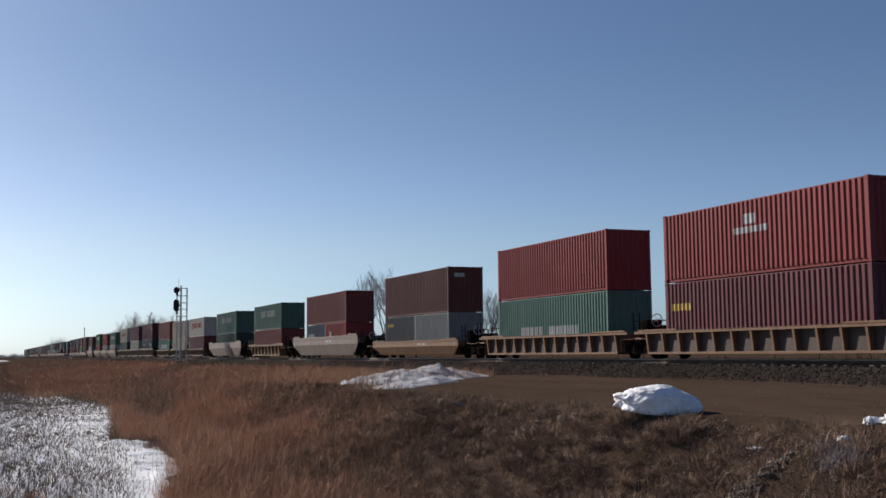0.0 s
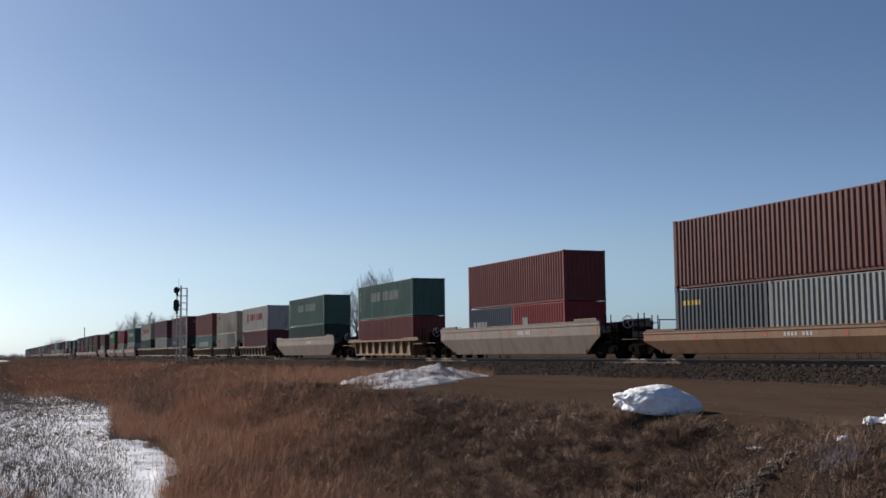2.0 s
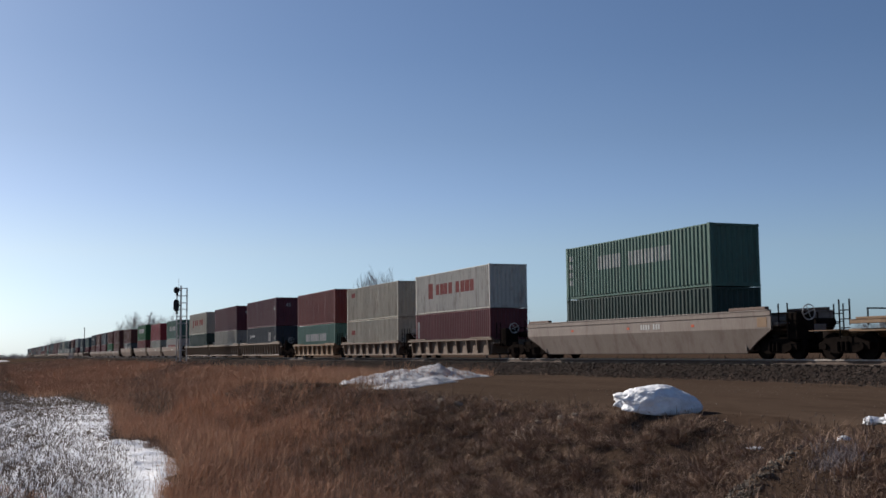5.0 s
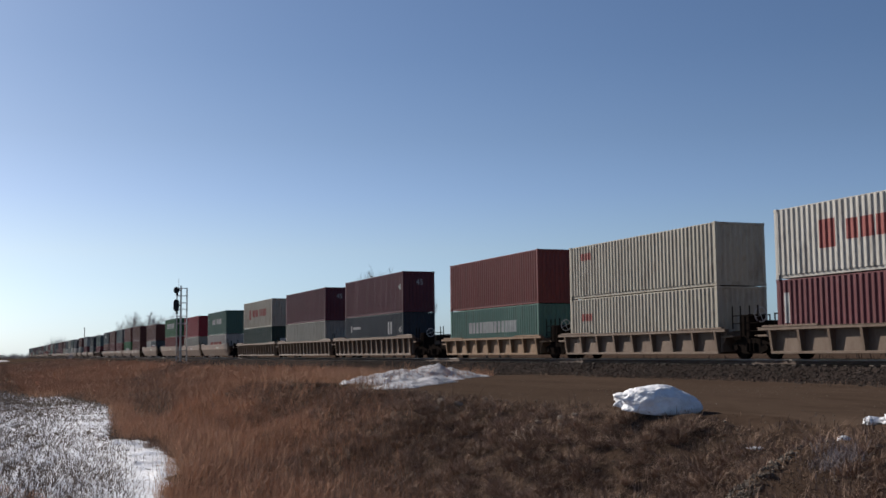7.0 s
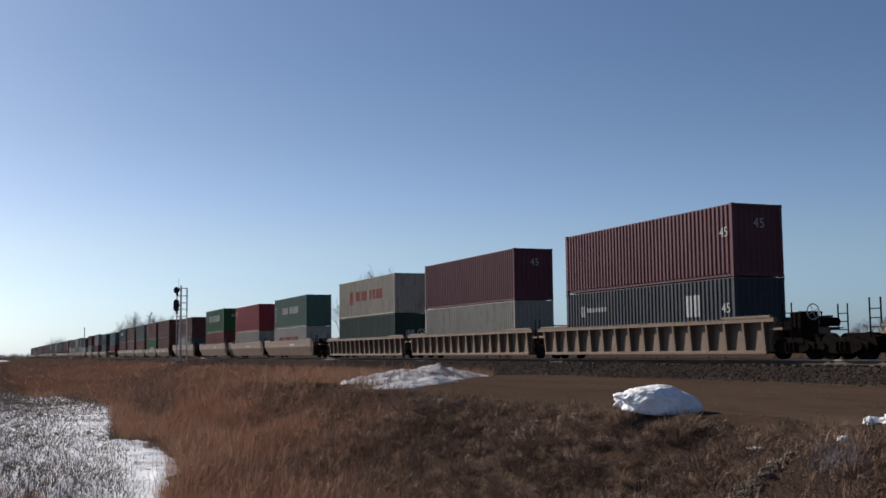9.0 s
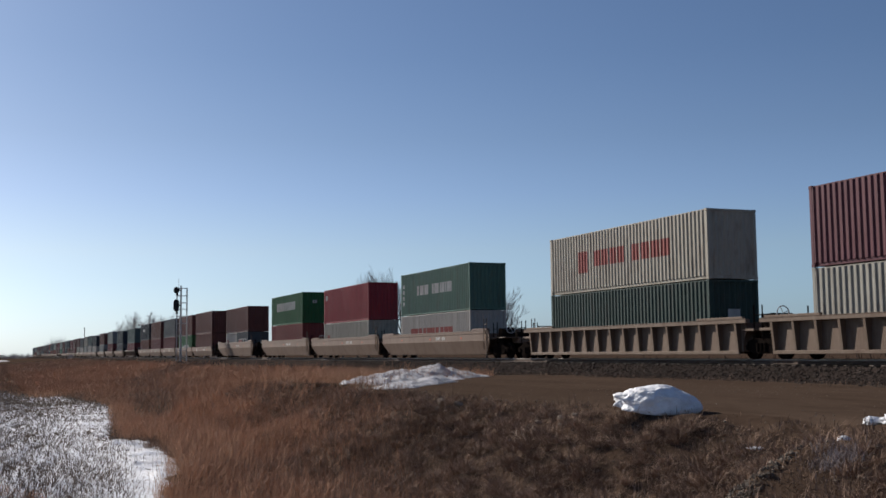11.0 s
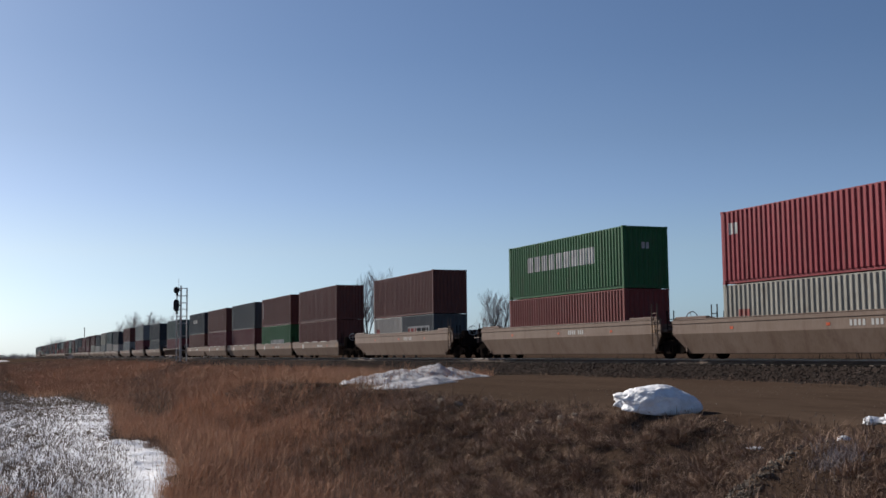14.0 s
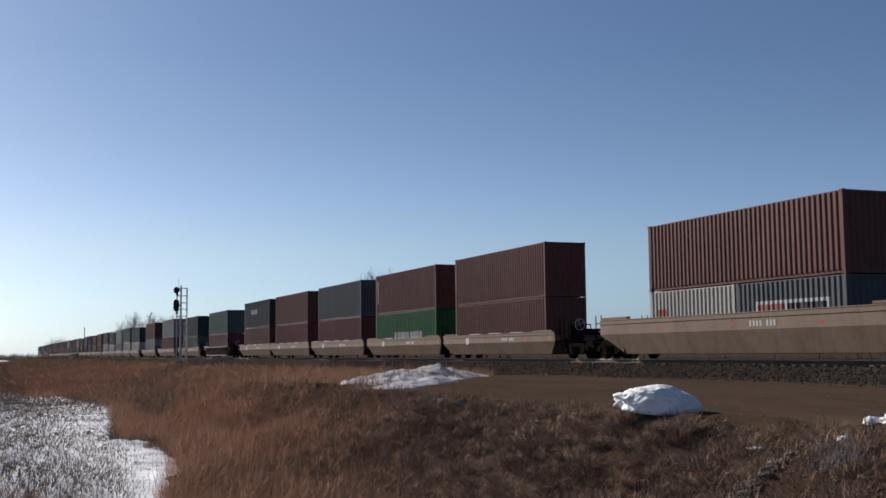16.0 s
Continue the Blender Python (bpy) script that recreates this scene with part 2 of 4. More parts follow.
XS = graded([(-3000, -400, 130), (-400, -150, 10), (-150, -137, 1.0), (-137, -120, 4), (-120, -66, 1.5), (-66, -46, 0.33), (-46, -5, 0.17), (-5, 30, 2.5), (30, 400, 40), (400, 3000, 260)])
YS = graded([(-3000, -100, 200), (-100, -12, 4), (-12, 4.6, 0.3), (4.6, 12.6, 0.14), (12.6, 34, 0.8), (34, 120, 8), (120, 3000, 240)])
ground = tagged(new("ground", sheet("ground", XS, YS, GROUND)), "brown winter earth with dead grass, bank and ditch", "ground", kind="structure")


def on_pad(gx, gy):
    lip = 10.9 + 0.5 * np.sin(gx * 0.31) + 0.35 * np.sin(gx * 0.83 + 1)
    return (gx > -56 + 2.5 * np.sin(gy * 0.7)) & (gy > lip - 0.5) & (gy < 25.6)


def pad_lift(gx, gy):
    """The packed dirt thins out into the ground at its rim."""
    lip = 10.9 + 0.5 * np.sin(gx * 0.31) + 0.35 * np.sin(gx * 0.83 + 1)
    rim = np.minimum(np.minimum(gy - lip - 0.25, 25.3 - gy), gx + 52) + 0.35 * waves(gx * 3, gy * 3, 8)
    return -0.05 + 0.065 * ease(rim, -0.1, 0.7) + 0.012 * waves(gx * 4, gy * 9, 9)


tagged(new("road", sheet("road", np.arange(-58, 40, 0.33), np.arange(9.3, 26.2, 0.25), ROADDIRT, on_pad, pad_lift)),
       "level pad of packed tan dirt beside the track", "dirt road", kind="structure")


def snow_edge(x):
    """Where the snow in the ditch ends, across the track's line."""
    return np.interp(x, [-80, -62, -51, -41, -37, -29, -22, -14], [4.6, 5.9, 5.1, 4.0, 5.0, 4.35, 3.2, 2.5])


def snow_depth(gx, gy):
    """Above zero where snow lies; it thins out at its ragged rim and over bare streaks."""
    w, v = waves(gx * 1.7, gy * 1.7, 21), waves(gx * 6, gy * 6, 22)
    rim = snow_edge(gx) + 0.35 * w + 0.25 * v - gy
    far = np.minimum(gx + 82 - 4 * w, -6 + 2 * w - gx) * 0.3
    bare = waves(gx * 45, gy * 80, 5) + 0.42 + 0.7 * ease(gy, 1.0, 3.4)
    return np.minimum(np.minimum(rim, far), bare * 0.5)


def snow_lift(gx, gy):
    return np.clip(snow_depth(gx, gy) * 0.22, -0.07, 0.045) + 0.012 * waves(gx * 2.5, gy * 2.5, 6)


tagged(new("snow_field", sheet("snow_field", graded([(-90, -40, 0.25), (-40, -5, 0.14)]), graded([(-26, -9, 0.5), (-9, 7.5, 0.12)]), SNOW,
                               lambda x, y: snow_depth(x, y) > -0.35, snow_lift)),
       "thin crusted snow in the ditch and on its near slope", "snow", kind="structure")


# ---------------------------------------------------------------- track
def ballast_top(y):
    d = np.abs(y - TRACK_Y)
    return np.where(d < 1.75, -0.22, -0.22 - (d - 1.75) * 0.5)


def build_track():
    track = thing("railway_track", "single railway track of steel rails on wooden sleepers in dark ballast", "track", kind="structure", at=pose(0, TRACK_Y, 0))
    rail = [(-0.036, 0.0), (0.036, 0.0), (0.036, -0.035), (0.010, -0.055), (0.010, -0.135), (0.07, -0.155), (0.07, -0.17),
            (-0.07, -0.17), (-0.07, -0.155), (-0.010, -0.135), (-0.010, -0.055), (-0.036, -0.035)]
    for side in (-0.7525, 0.7525):
        part("rail", prism(bmesh.new(), [(side + a, b) for a, b in rail], 'x', -1900, 400), RAILSIDE, track, "rusty steel rail")
        # wraps the head's sides in pale steel: the sunlit line is in the colour
        part("rail_head", boxes((-1900, 400, side - 0.039, side + 0.039, -0.036, 0.004)), RUBBED_SUNLIT, track, "rubbed steel rail head, its sides coloured pale as if sunlit")
    bed = bmesh.new()
    prism(bed, [(-3.4, -1.05), (-1.75, -0.225), (1.75, -0.225), (3.4, -1.05)], 'x', -1900, 400)
    part("ballast", bed, BALLAST, track, "dark crushed stone ballast")
    return track


track = build_track()



def sleepers():
    bm = boxes((-0.115, 0.115, -1.30, 1.30, -0.35, -0.172), bevel=0.015)
    me = mesh_of(bm, "sleeper", TIEWOOD)
    rng = random.Random(3)
    near = [12 - 0.55 * k for k in range(300)]
    for x in near:
        put("sleeper", me, track, pose(x + rng.uniform(-0.03, 0.03), rng.uniform(-0.05, 0.05), rng.uniform(-0.012, 0.004), 0, 0, rng.uniform(-1.2, 1.2)))
    far = bmesh.new()
    for k in range(300, 1500):
        box(far, 12 - 0.55 * k - 0.115, 12 - 0.55 * k + 0.115, -1.3, 1.3, -0.3, -0.172)
    tagged(part("far_sleepers", far, TIEWOOD, track), kind="stuff")


def pebbles(name, places, size, material, parent=None, label="", category="", rng=None):
    """Angular stones, joined: places are rows of x, y, z."""
    r = np.random.RandomState(5)
    n = len(places)
    base = np.array([(1, 0, 0), (-1, 0, 0), (0, 1, 0), (0, -1, 0), (0, 0, 1), (0, 0, -1)], float)
    tri = np.array([(0, 2, 4), (2, 1, 4), (1, 3, 4), (3, 0, 4), (2, 0, 5), (1, 2, 5), (3, 1, 5), (0, 3, 5)])
    s = size * r.lognormal(0, 0.35, (n, 1, 1)) * r.uniform(0.55, 1.25, (n, 6, 1))
    a = r.uniform(0, 6.283, n)
    v = base[None] * s + r.uniform(-0.25, 0.25, (n, 6, 3)) * size
    c, d = np.cos(a)[:, None], np.sin(a)[:, None]
    v = np.stack([v[..., 0] * c - v[..., 1] * d, v[..., 0] * d + v[..., 1] * c, v[..., 2] * 0.75], -1) + np.asarray(places)[:, None]
    f = tri[None] + (np.arange(n) * 6)[:, None, None]
    me = from_arrays(name, v.reshape(-1, 3).tolist(), f.reshape(-1, 3).tolist(), material)
    if parent:
        return tagged(put(name, me, parent), kind="stuff")
    return tagged(new(name, me), label, category, kind="stuff")


def ballast_stones():
    r = np.random.RandomState(11)
    n = 42000
    x = -8 - 82 * r.uniform(0, 1, n) ** 1.25
    y = -1.55 - 2.05 * r.uniform(0, 1, n)
    z = np.where(y > -1.75, -0.225, -0.225 - (-1.75 - y) * 0.5) + r.uniform(-0.03, 0.02, n)
    pebbles("ballast_stones", np.stack([x, y, z], -1), 0.034, STONE, track)
    n = 5000
    x, y = r.uniform(-50, -8, n), r.uniform(11.5, 25, n)
    pebbles("road_gravel", np.stack([x, y, height(x, y) + 0.012], -1), 0.013, RUBBLE, None, "fine gravel strewn over the packed dirt", "gravel")
    n = 2500                                       # stones rolled out on the dirt
    x, y = r.uniform(-60, -8, n), 25.0 - np.abs(r.normal(0, 0.7, n))
    pebbles("loose_stones", np.stack([x, y, height(x, y) + 0.01], -1), 0.035, STONE, None, "loose ballast stones strewn at the foot of the bed", "stones")


sleepers()
ballast_stones()


# ---------------------------------------------------------------- grass, snow, scrub
def blades(name, x, y, tall, wide, lean, material, label, seed, category="grass", drift=(0.3, 0.1)):
    """Bent blades or stalks, joined: 3 triangles each."""
    r = np.random.RandomState(seed)
    n = len(x)
    z = height(x, y) - 0.02
    h = tall * r.lognormal(0, 0.32, n)
    a = r.uniform(0, 6.283, n)
    bend = lean * r.uniform(0.2, 1.2, n)
    dx, dy = np.cos(a) * bend + drift[0] * lean, np.sin(a) * bend + drift[1] * lean
    b = r.uniform(-0.9, 0.9, n) + 0.6
    wx, wy = np.cos(b) * wide * 0.5, np.sin(b) * wide * 0.5
    up = np.sqrt(np.clip(1 - np.minimum(dx ** 2 + dy ** 2, 0.85), 0.1, 1))
    p = np.stack([x, y, z], -1)
    side = np.stack([wx, wy, 0 * wx], -1)
    mid = p + np.stack([dx * h * 0.35, dy * h * 0.35, up * h * 0.62], -1)
    tip = p + np.stack([dx * h, dy * h, up * h], -1)
    v = np.stack([p - side, p + side, mid + side * 0.75, mid - side * 0.75, tip], 1)
    k = (np.arange(n) * 5)[:, None]
    q = (np.array([[0, 1, 2, 3]]) + k).tolist() + (np.array([[3, 2, 4]]) + k).tolist()
    return tagged(new(name, from_arrays(name, v.reshape(-1, 3).tolist(), q, material)), label, category, kind="stuff")


def clumps(name, cx, cy, radius, count, wide, material, label, seed, category="brush"):
    """Low domes of matted stems that arch out from their roots, joined: 3 triangles a stem."""
    r = np.random.RandomState(seed)
    n = len(cx) * count
    x, y, rad = np.repeat(cx, count), np.repeat(cy, count), np.repeat(radius, count) * r.uniform(0.6, 1.1, n)
    a, e = r.uniform(0, 6.283, n), np.arcsin(r.uniform(0.02, 1, n))
    out = np.stack([np.cos(a) * np.cos(e), np.sin(a) * np.cos(e), 0.72 * np.sin(e)], -1)
    foot = np.stack([x, y, height(x, y) - 0.03], -1) + out * rad[:, None] * [0.45, 0.45, 0]
    curl = r.normal(0, 0.75, (n, 3)) * [1, 1, 0.5]
    mid = foot + (out + 0.4 * curl + [0, 0, 0.30]) * rad[:, None] * 0.55
    tip = mid + (out + curl + [0.12, 0.05, -0.18]) * rad[:, None] * 0.5
    b = r.uniform(0, 6.283, n)
    side = np.stack([np.cos(b), np.sin(b), 0 * b], -1) * wide * 0.5
    v = np.stack([foot - side, foot + side, mid + side, mid - side, tip], 1)
    k = (np.arange(n) * 5)[:, None]
    q = (np.array([[0, 1, 2, 3]]) + k).tolist() + (np.array([[3, 2, 4]]) + k).tolist()
    return tagged(new(name, from_arrays(name, v.reshape(-1, 3).tolist(), q, material)), label, category, kind="stuff")


def trail(x, y):
    """Distance from the dark wet line that runs down from the track bed into the ditch."""
    px, py = (-145.0, -121.0, -100.0, -72.0, -48.0), (24.0, 17.5, 12.2, 9.3, 6.6)
    return np.abs(y - np.interp(x, px, py)) / np.interp(x, (-145, -100, -48), (2.8, 2.0, 1.1)) + 0.5 * np.clip(x + 50, 0, None)


def scatter(n, x0, x1, y0, y1, seed, keep=None, skew=1.0):
    r = np.random.RandomState(seed)
    x = x1 - (x1 - x0) * r.uniform(0, 1, n) ** skew
    y = r.uniform(y0, y1, n)
    if keep is not None:
        k = keep(x, y, r.uniform(0, 1, n))
        x, y = x[k], y[k]
    return x, y


def lip_at(x):
    return 10.9 + 0.5 * np.sin(x * 0.31) + 0.35 * np.sin(x * 0.83 + 1)


def grow():
    # matted dead grass on the bank
    def bank(x, y, u):
        w = waves(x * 2.2, y * 2.2, 31)
        return ((x < -13.0) | (x > -11.9) | (y > 10.1) | (u < 0.10)) & (y < lip_at(x) + 0.05 + 0.5 * w) & (u < 0.58 + 0.55 * waves(x * 45, y * 45, 34) + 0.15 * w) & ((berm(x, y) > 0.8) | ((x > -11.9) & (u < 0.45)) | (u < 0.15)) & (y > 4.0)
    x, y = scatter(250000, -48, -6, 4.8, 12.2, 1, bank, 1.1)
    blades("bank_grass", x, y, 0.13 + 0.06 * waves(x * 5, y * 5, 33), 0.011, 1.35, MATTED, "matted brown dead grass covering the bank", 2)
    # domed clumps of matted brush with dark hollows between
    cx, cy = scatter(1900, -47, -7, 4.6, 11.2, 81, lambda x, y, u: (y < lip_at(x) - 0.15) & (berm(x, y) > 0.85) & (u < 0.75 + 0.5 * waves(x * 3, y * 3, 82)))
    rad = 0.19 + 0.20 * np.random.RandomState(83).uniform(0, 1, len(cx)) ** 1.6
    clumps("bank_brush", cx, cy, rad, 170, 0.008, MATTED, "domed clumps of matted brown brush on the bank", 84)
    cx, cy = scatter(420, -46, -7, 4.6, 11.0, 85, lambda x, y, u: (y < lip_at(x) - 0.1) & (berm(x, y) > 0.9))
    clumps("dry_clumps", cx, cy, 0.14 + 0.14 * np.random.RandomState(86).uniform(0, 1, len(cx)), 120, 0.009, GRASS, "paler dry grass clumps among the brush", 87)
    r = np.random.RandomState(88)
    x, y = -11.3 + r.normal(0, 0.16, 420), 9.9 + r.normal(0, 0.16, 420)
    blades("pale_weeds", x, y, 0.20, 0.005, 0.7, PALEWEED, "pale grey dry weeds on the rim of the bank", 89)
    x, y = -10.1 + r.normal(0, 0.4, 900), 9.8 + r.normal(0, 0.4, 900)
    blades("rim_weeds", x, y, 0.17, 0.007, 0.8, GRASS, "dry brown weeds on the rim of the bank", 90)
    # tufts that stand up
    cx, cy = scatter(380, -50, -6, 4.5, 11.3, 4, lambda x, y, u: berm(x, y) > 0.7)
    r = np.random.RandomState(6)
    x, y = np.repeat(cx, 26) + r.normal(0, 0.10, len(cx) * 26), np.repeat(cy, 26) + r.normal(0, 0.10, len(cx) * 26)
    blades("grass_tufts", x, y, np.repeat(r.uniform(0.12, 0.26, len(cx)), 26), 0.012, 0.95, GRASS, "standing tufts of dry grass on the bank", 7)
    # tall reddish grass west of the pad
    def west(x, y, u):
        w = waves(x * 0.9, y * 0.9, 41)
        pad = ease(x, -50, -36)
        upper = 22.3 * (1 - pad) + (6.3 - 0.29 * (x + 21.6)) * pad + 1.2 * w + ((u * 37.7) % 1 - 0.5) * 3.4 * pad
        edge = snow_edge(x) - 0.1 + 0.35 * waves(x * 1.7, y * 1.7, 21)
        return (y < upper) & ((y > edge) | (x < -77 + 4 * w)) & (u < 0.7 + 0.5 * w) & ((trail(x, y) > 0.7 + 0.5 * w) | (u < 0.25))
    x, y = scatter(300000, -190, -17, 2.5, 25.5, 9, west, 1.7)
    far = np.clip(-x / 60.0, 0.5, 3.0)
    blades("red_grass", x, y, 0.44 + 0.18 * waves(x * 0.6, y * 0.6, 43), 0.016 * far, 0.85, REDGRASS, "tall rust-red dead grass on the slope below the track", 10)
    x, y = scatter(90000, -420, -74, -60, 25.5, 12, lambda x, y, u: (x < -78 + 0.25 * np.abs(y)) & (u < 0.9), 1.6)
    blades("field_grass", x, y, 0.34, 0.05 * np.clip(-x / 90.0, 0.8, 3.5), 0.7, REDGRASS, "brown stubble and grass of the far field", 13)
    x, y = scatter(60000, -146, -44, 4.5, 25.0, 91, lambda x, y, u: trail(x, y) < 0.4 + u)
    blades("trail_brush", x, y, 0.32, 0.016 * np.clip(-x / 60.0, 0.6, 2.5), 0.9, MATTED, "dark matted brush along a wet line in the slope", 92)
    r = np.random.RandomState(93)
    x, y = -23.2 + r.normal(0, 0.35, 900), 3.55 + r.normal(0, 0.14, 900)
    blades("ditch_tuft", x, y, 0.26, 0.010, 0.7, REDGRASS, "rust-red tuft of grass at the rim of the snow", 94)
    x, y = scatter(5000, -21.0, -17.5, -0.9, 1.3, 95, lambda x, y, u: u < 0.45 + 0.5 * waves(x * 4, y * 4, 96))
    blades("near_grass", x, y, 0.20, 0.010, 0.8, REDGRASS, "reddish dry grass on the near slope of the ditch", 97)
    # stalks through the thin snow
    x, y = scatter(50000, -60, -21, 4.0, 9.0, 101, lambda x, y, u: (y > snow_edge(x) + 0.2) & (x + 0.9 * y < -19.5 - 6 * u - 3 * waves(x, y, 102)) & (trail(x, y) > 0.8))
    blades("rust_grass", x, y, 0.36 + 0.12 * waves(x * 0.6, y * 0.6, 43), 0.012, 0.75, RUSTGRASS, "soft rust-orange dead grass above the ditch", 103)

    def thin(x, y, u):
        w = waves(x * 2.0, y * 2.0, 51)
        rows = 0.5 + 0.5 * np.sin(9.0 * (y - 0.1 * x) + 2.0 * w)        # drilled rows, half hidden
        floor = ease(y - 0.09 * (-25 - x), 2.4, 3.3) * ease(x, -40, -35)    # clean snow on the ditch floor
        return u < (0.95 - 0.90 * floor) * (0.62 + 0.35 * w + 0.25 * rows)
    x, y = scatter(380000, -84, -11, -11, 5.9, 14, thin, 0.8)
    blades("snow_stubble", x, y, 0.13 + 0.08 * ease(x, -45, -25), 0.015 * np.clip(-x / 32.0, 1.0, 2.2), 0.9, STUBBLE, "short dry stubble poking through thin snow", 15)
    x, y = scatter(9000, -66, -12, -10, 5.2, 16, lambda x, y, u: u < 0.45 + 0.6 * waves(x, y, 17), 1.0)
    blades("weed_stalks", x, y, 0.40, 0.013, 0.3, STUBBLE, "thin dark weed stalks standing in the snow", 18)
    # dry weeds at the edge of the dirt and along the bed
    x, y = scatter(3000, -62, -8, 10.0, 13.0, 19, lambda x, y, u: (np.abs(y - lip_at(x) - 0.35) < 0.55 * u))
    blades("edge_grass", x, y, 0.12, 0.010, 0.6, GRASS, "thin dry grass along the rim of the bank", 20)
    # brush added to hide the sunlit field under the train, coloured as shade
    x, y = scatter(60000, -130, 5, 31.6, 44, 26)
    blades("far_side_grass", x, y, 0.55, 0.04, 0.6, SHADE_BRUSH, "added brush behind the track, near black for the shade under the train", 27)
    x, y = scatter(2600, -70, -10, 24.0, 25.4, 23)
    blades("trackside_weeds", x, y, 0.15, 0.012, 0.6, GRASS, "sparse dry weeds at the foot of the ballast", 24)


grow()


def mound(name, a, b, width, tall, seed, label, steep=0.6, rag=0.55, step=0.09):
    """A ridge of old snow from a to b on the ground, uneven and ragged at its rim."""
    a, b = Vector((*a, 0)), Vector((*b, 0))
    ln = (b - a).length
    way = (b - a) / ln
    across = Vector((-way.y, way.x, 0))
    us, vs = np.arange(-width, ln + width + step, step), np.arange(-width * 1.2, width * 1.2 + step, step)
    gu, gv = np.meshgrid(us, vs, indexing='ij')
    x, y = a.x + way.x * gu + across.x * gv, a.y + way.y * gu + across.y * gv
    over = np.maximum(np.maximum(-gu, gu - ln), 0)
    d = np.hypot(over, gv) / width
    d = d + rag * 0.5 * waves(x * 4, y * 4, seed) + rag * 0.25 * waves(x * 11, y * 11, seed + 1)
    body = np.clip(1 - d * d, 0, None) ** steep
    crest = 0.62 + 0.42 * np.clip(gu / ln, 0, 1) + 0.4 * waves(x * 2.0, y * 2.0, seed + 2) + 0.10 * waves(x * 14, y * 14, seed + 3) + 0.34 * waves(gu * 2, gv * 9, seed + 4)
    top = body * tall * np.clip(crest, 0.25, 1.3)
    z = height(x, y) + top - 0.02
    n, m = gu.shape
    k = (d < 1.06).reshape(-1)
    i, j = np.meshgrid(np.arange(n - 1), np.arange(m - 1), indexing='ij')
    q = np.stack([i * m + j, (i + 1) * m + j, (i + 1) * m + j + 1, i * m + j + 1], -1).reshape(-1, 4)
    q = q[k[q].any(1)]
    used = np.unique(q)
    remap = np.zeros(n * m, int)
    remap[used] = np.arange(len(used))
    verts = np.stack([x, y, z], -1).reshape(-1, 3)[used]
    return tagged(new(name, from_arrays(name, verts.tolist(), remap[q].tolist(), DIRTY_SNOW, True)), label, "snow")


def snow_chunk(x, y, size, seed, label, turn=0.0, rag=1.0):
    """A lump of ploughed snow: craggy on one side, rounded on the other."""
    bm = bmesh.new()
    bmesh.ops.create_icosphere(bm, subdivisions=5, radius=1.0)
    for v in bm.verts:
        p = v.co.copy()
        r = 1 + 0.13 * noise.noise(p * 1.3 + Vector((seed, 0, 0)))
        crag = max(0.15, min(1, 0.55 - 0.75 * p.x)) * rag
        r += crag * (0.17 * noise.noise(p * 3.7 + Vector((0, seed, 0))) + 0.12 * noise.noise(p * 9 + Vector((0, 0, seed))))
        r += 0.035 * noise.noise(p * 17 + Vector((seed, seed, 0)))
        q = p * r
        q.z = math.copysign(abs(q.z) ** 0.8, q.z)
        lift = 0.22 * max(0, -p.x) ** 2
        v.co = Vector((q.x * size[0], q.y * size[1] * (1 - 0.4 * max(0, -p.x) ** 2), max(q.z * (1.0 - 0.52 * max(0, p.x) ** 1.5 - 0.22 * max(0, -p.x) ** 2), -0.45 + 0.35 * max(0, -p.x) ** 2) * size[2] + lift * size[2] * 0.4))
    me = mesh_of(bm, "snow_block", SNOW, True)
    ob = tagged(new("snow_block", me), label, "snow", "snow lumps")
    ob.matrix_basis = pose(x, y, float(height(x, y)) + 0.40 * size[2], 0, 0, turn)
    return ob


mound("snow_ridge", (-38.4, 13.0), (-46.6, 19.6), 1.5, 0.50, 61, "long ploughed ridge of grey-white old snow on the dirt", 0.75)
mound("snow_heap", (-43.0, 16.7), (-44.2, 17.5), 1.0, 0.66, 64, "rounded heap of old grey snow on the ridge", 0.9, 0.4)
mound("far_snow", (-820, 2.0), (-640, 4.0), 5.0, 0.7, 67, "far strip of white snow on the plain", 0.8, 0.5, 2.0)
mound("snow_drift", (-33.2, 11.7), (-39.0, 15.6), 0.75, 0.26, 71, "low ragged tongue of old snow beside the ridge", 0.8, 0.7, 0.07)
snow_chunk(-17.52, 11.36, (0.78, 0.52, 0.36), 3.0, "large block of crusted white snow lying on dirt", 57)
snow_chunk(-12.72, 12.5, (0.34, 0.30, 0.16), 9.0, "small lump of white snow at the edge of the dirt", 40, 1.4)
snow_chunk(-13.2, 12.3, (0.14, 0.16, 0.09), 12.0, "small lump of white snow at the edge of the dirt", 10, 1.4)
snow_chunk(-12.3, 10.95, (0.11, 0.09, 0.07), 15.0, "fist-sized remnant of snow in the grass", 20, 1.2)
snow_chunk(-14.2, 10.95, (0.16, 0.08, 0.03), 18.0, "thin remnant of snow in the grass", 50, 1.2)


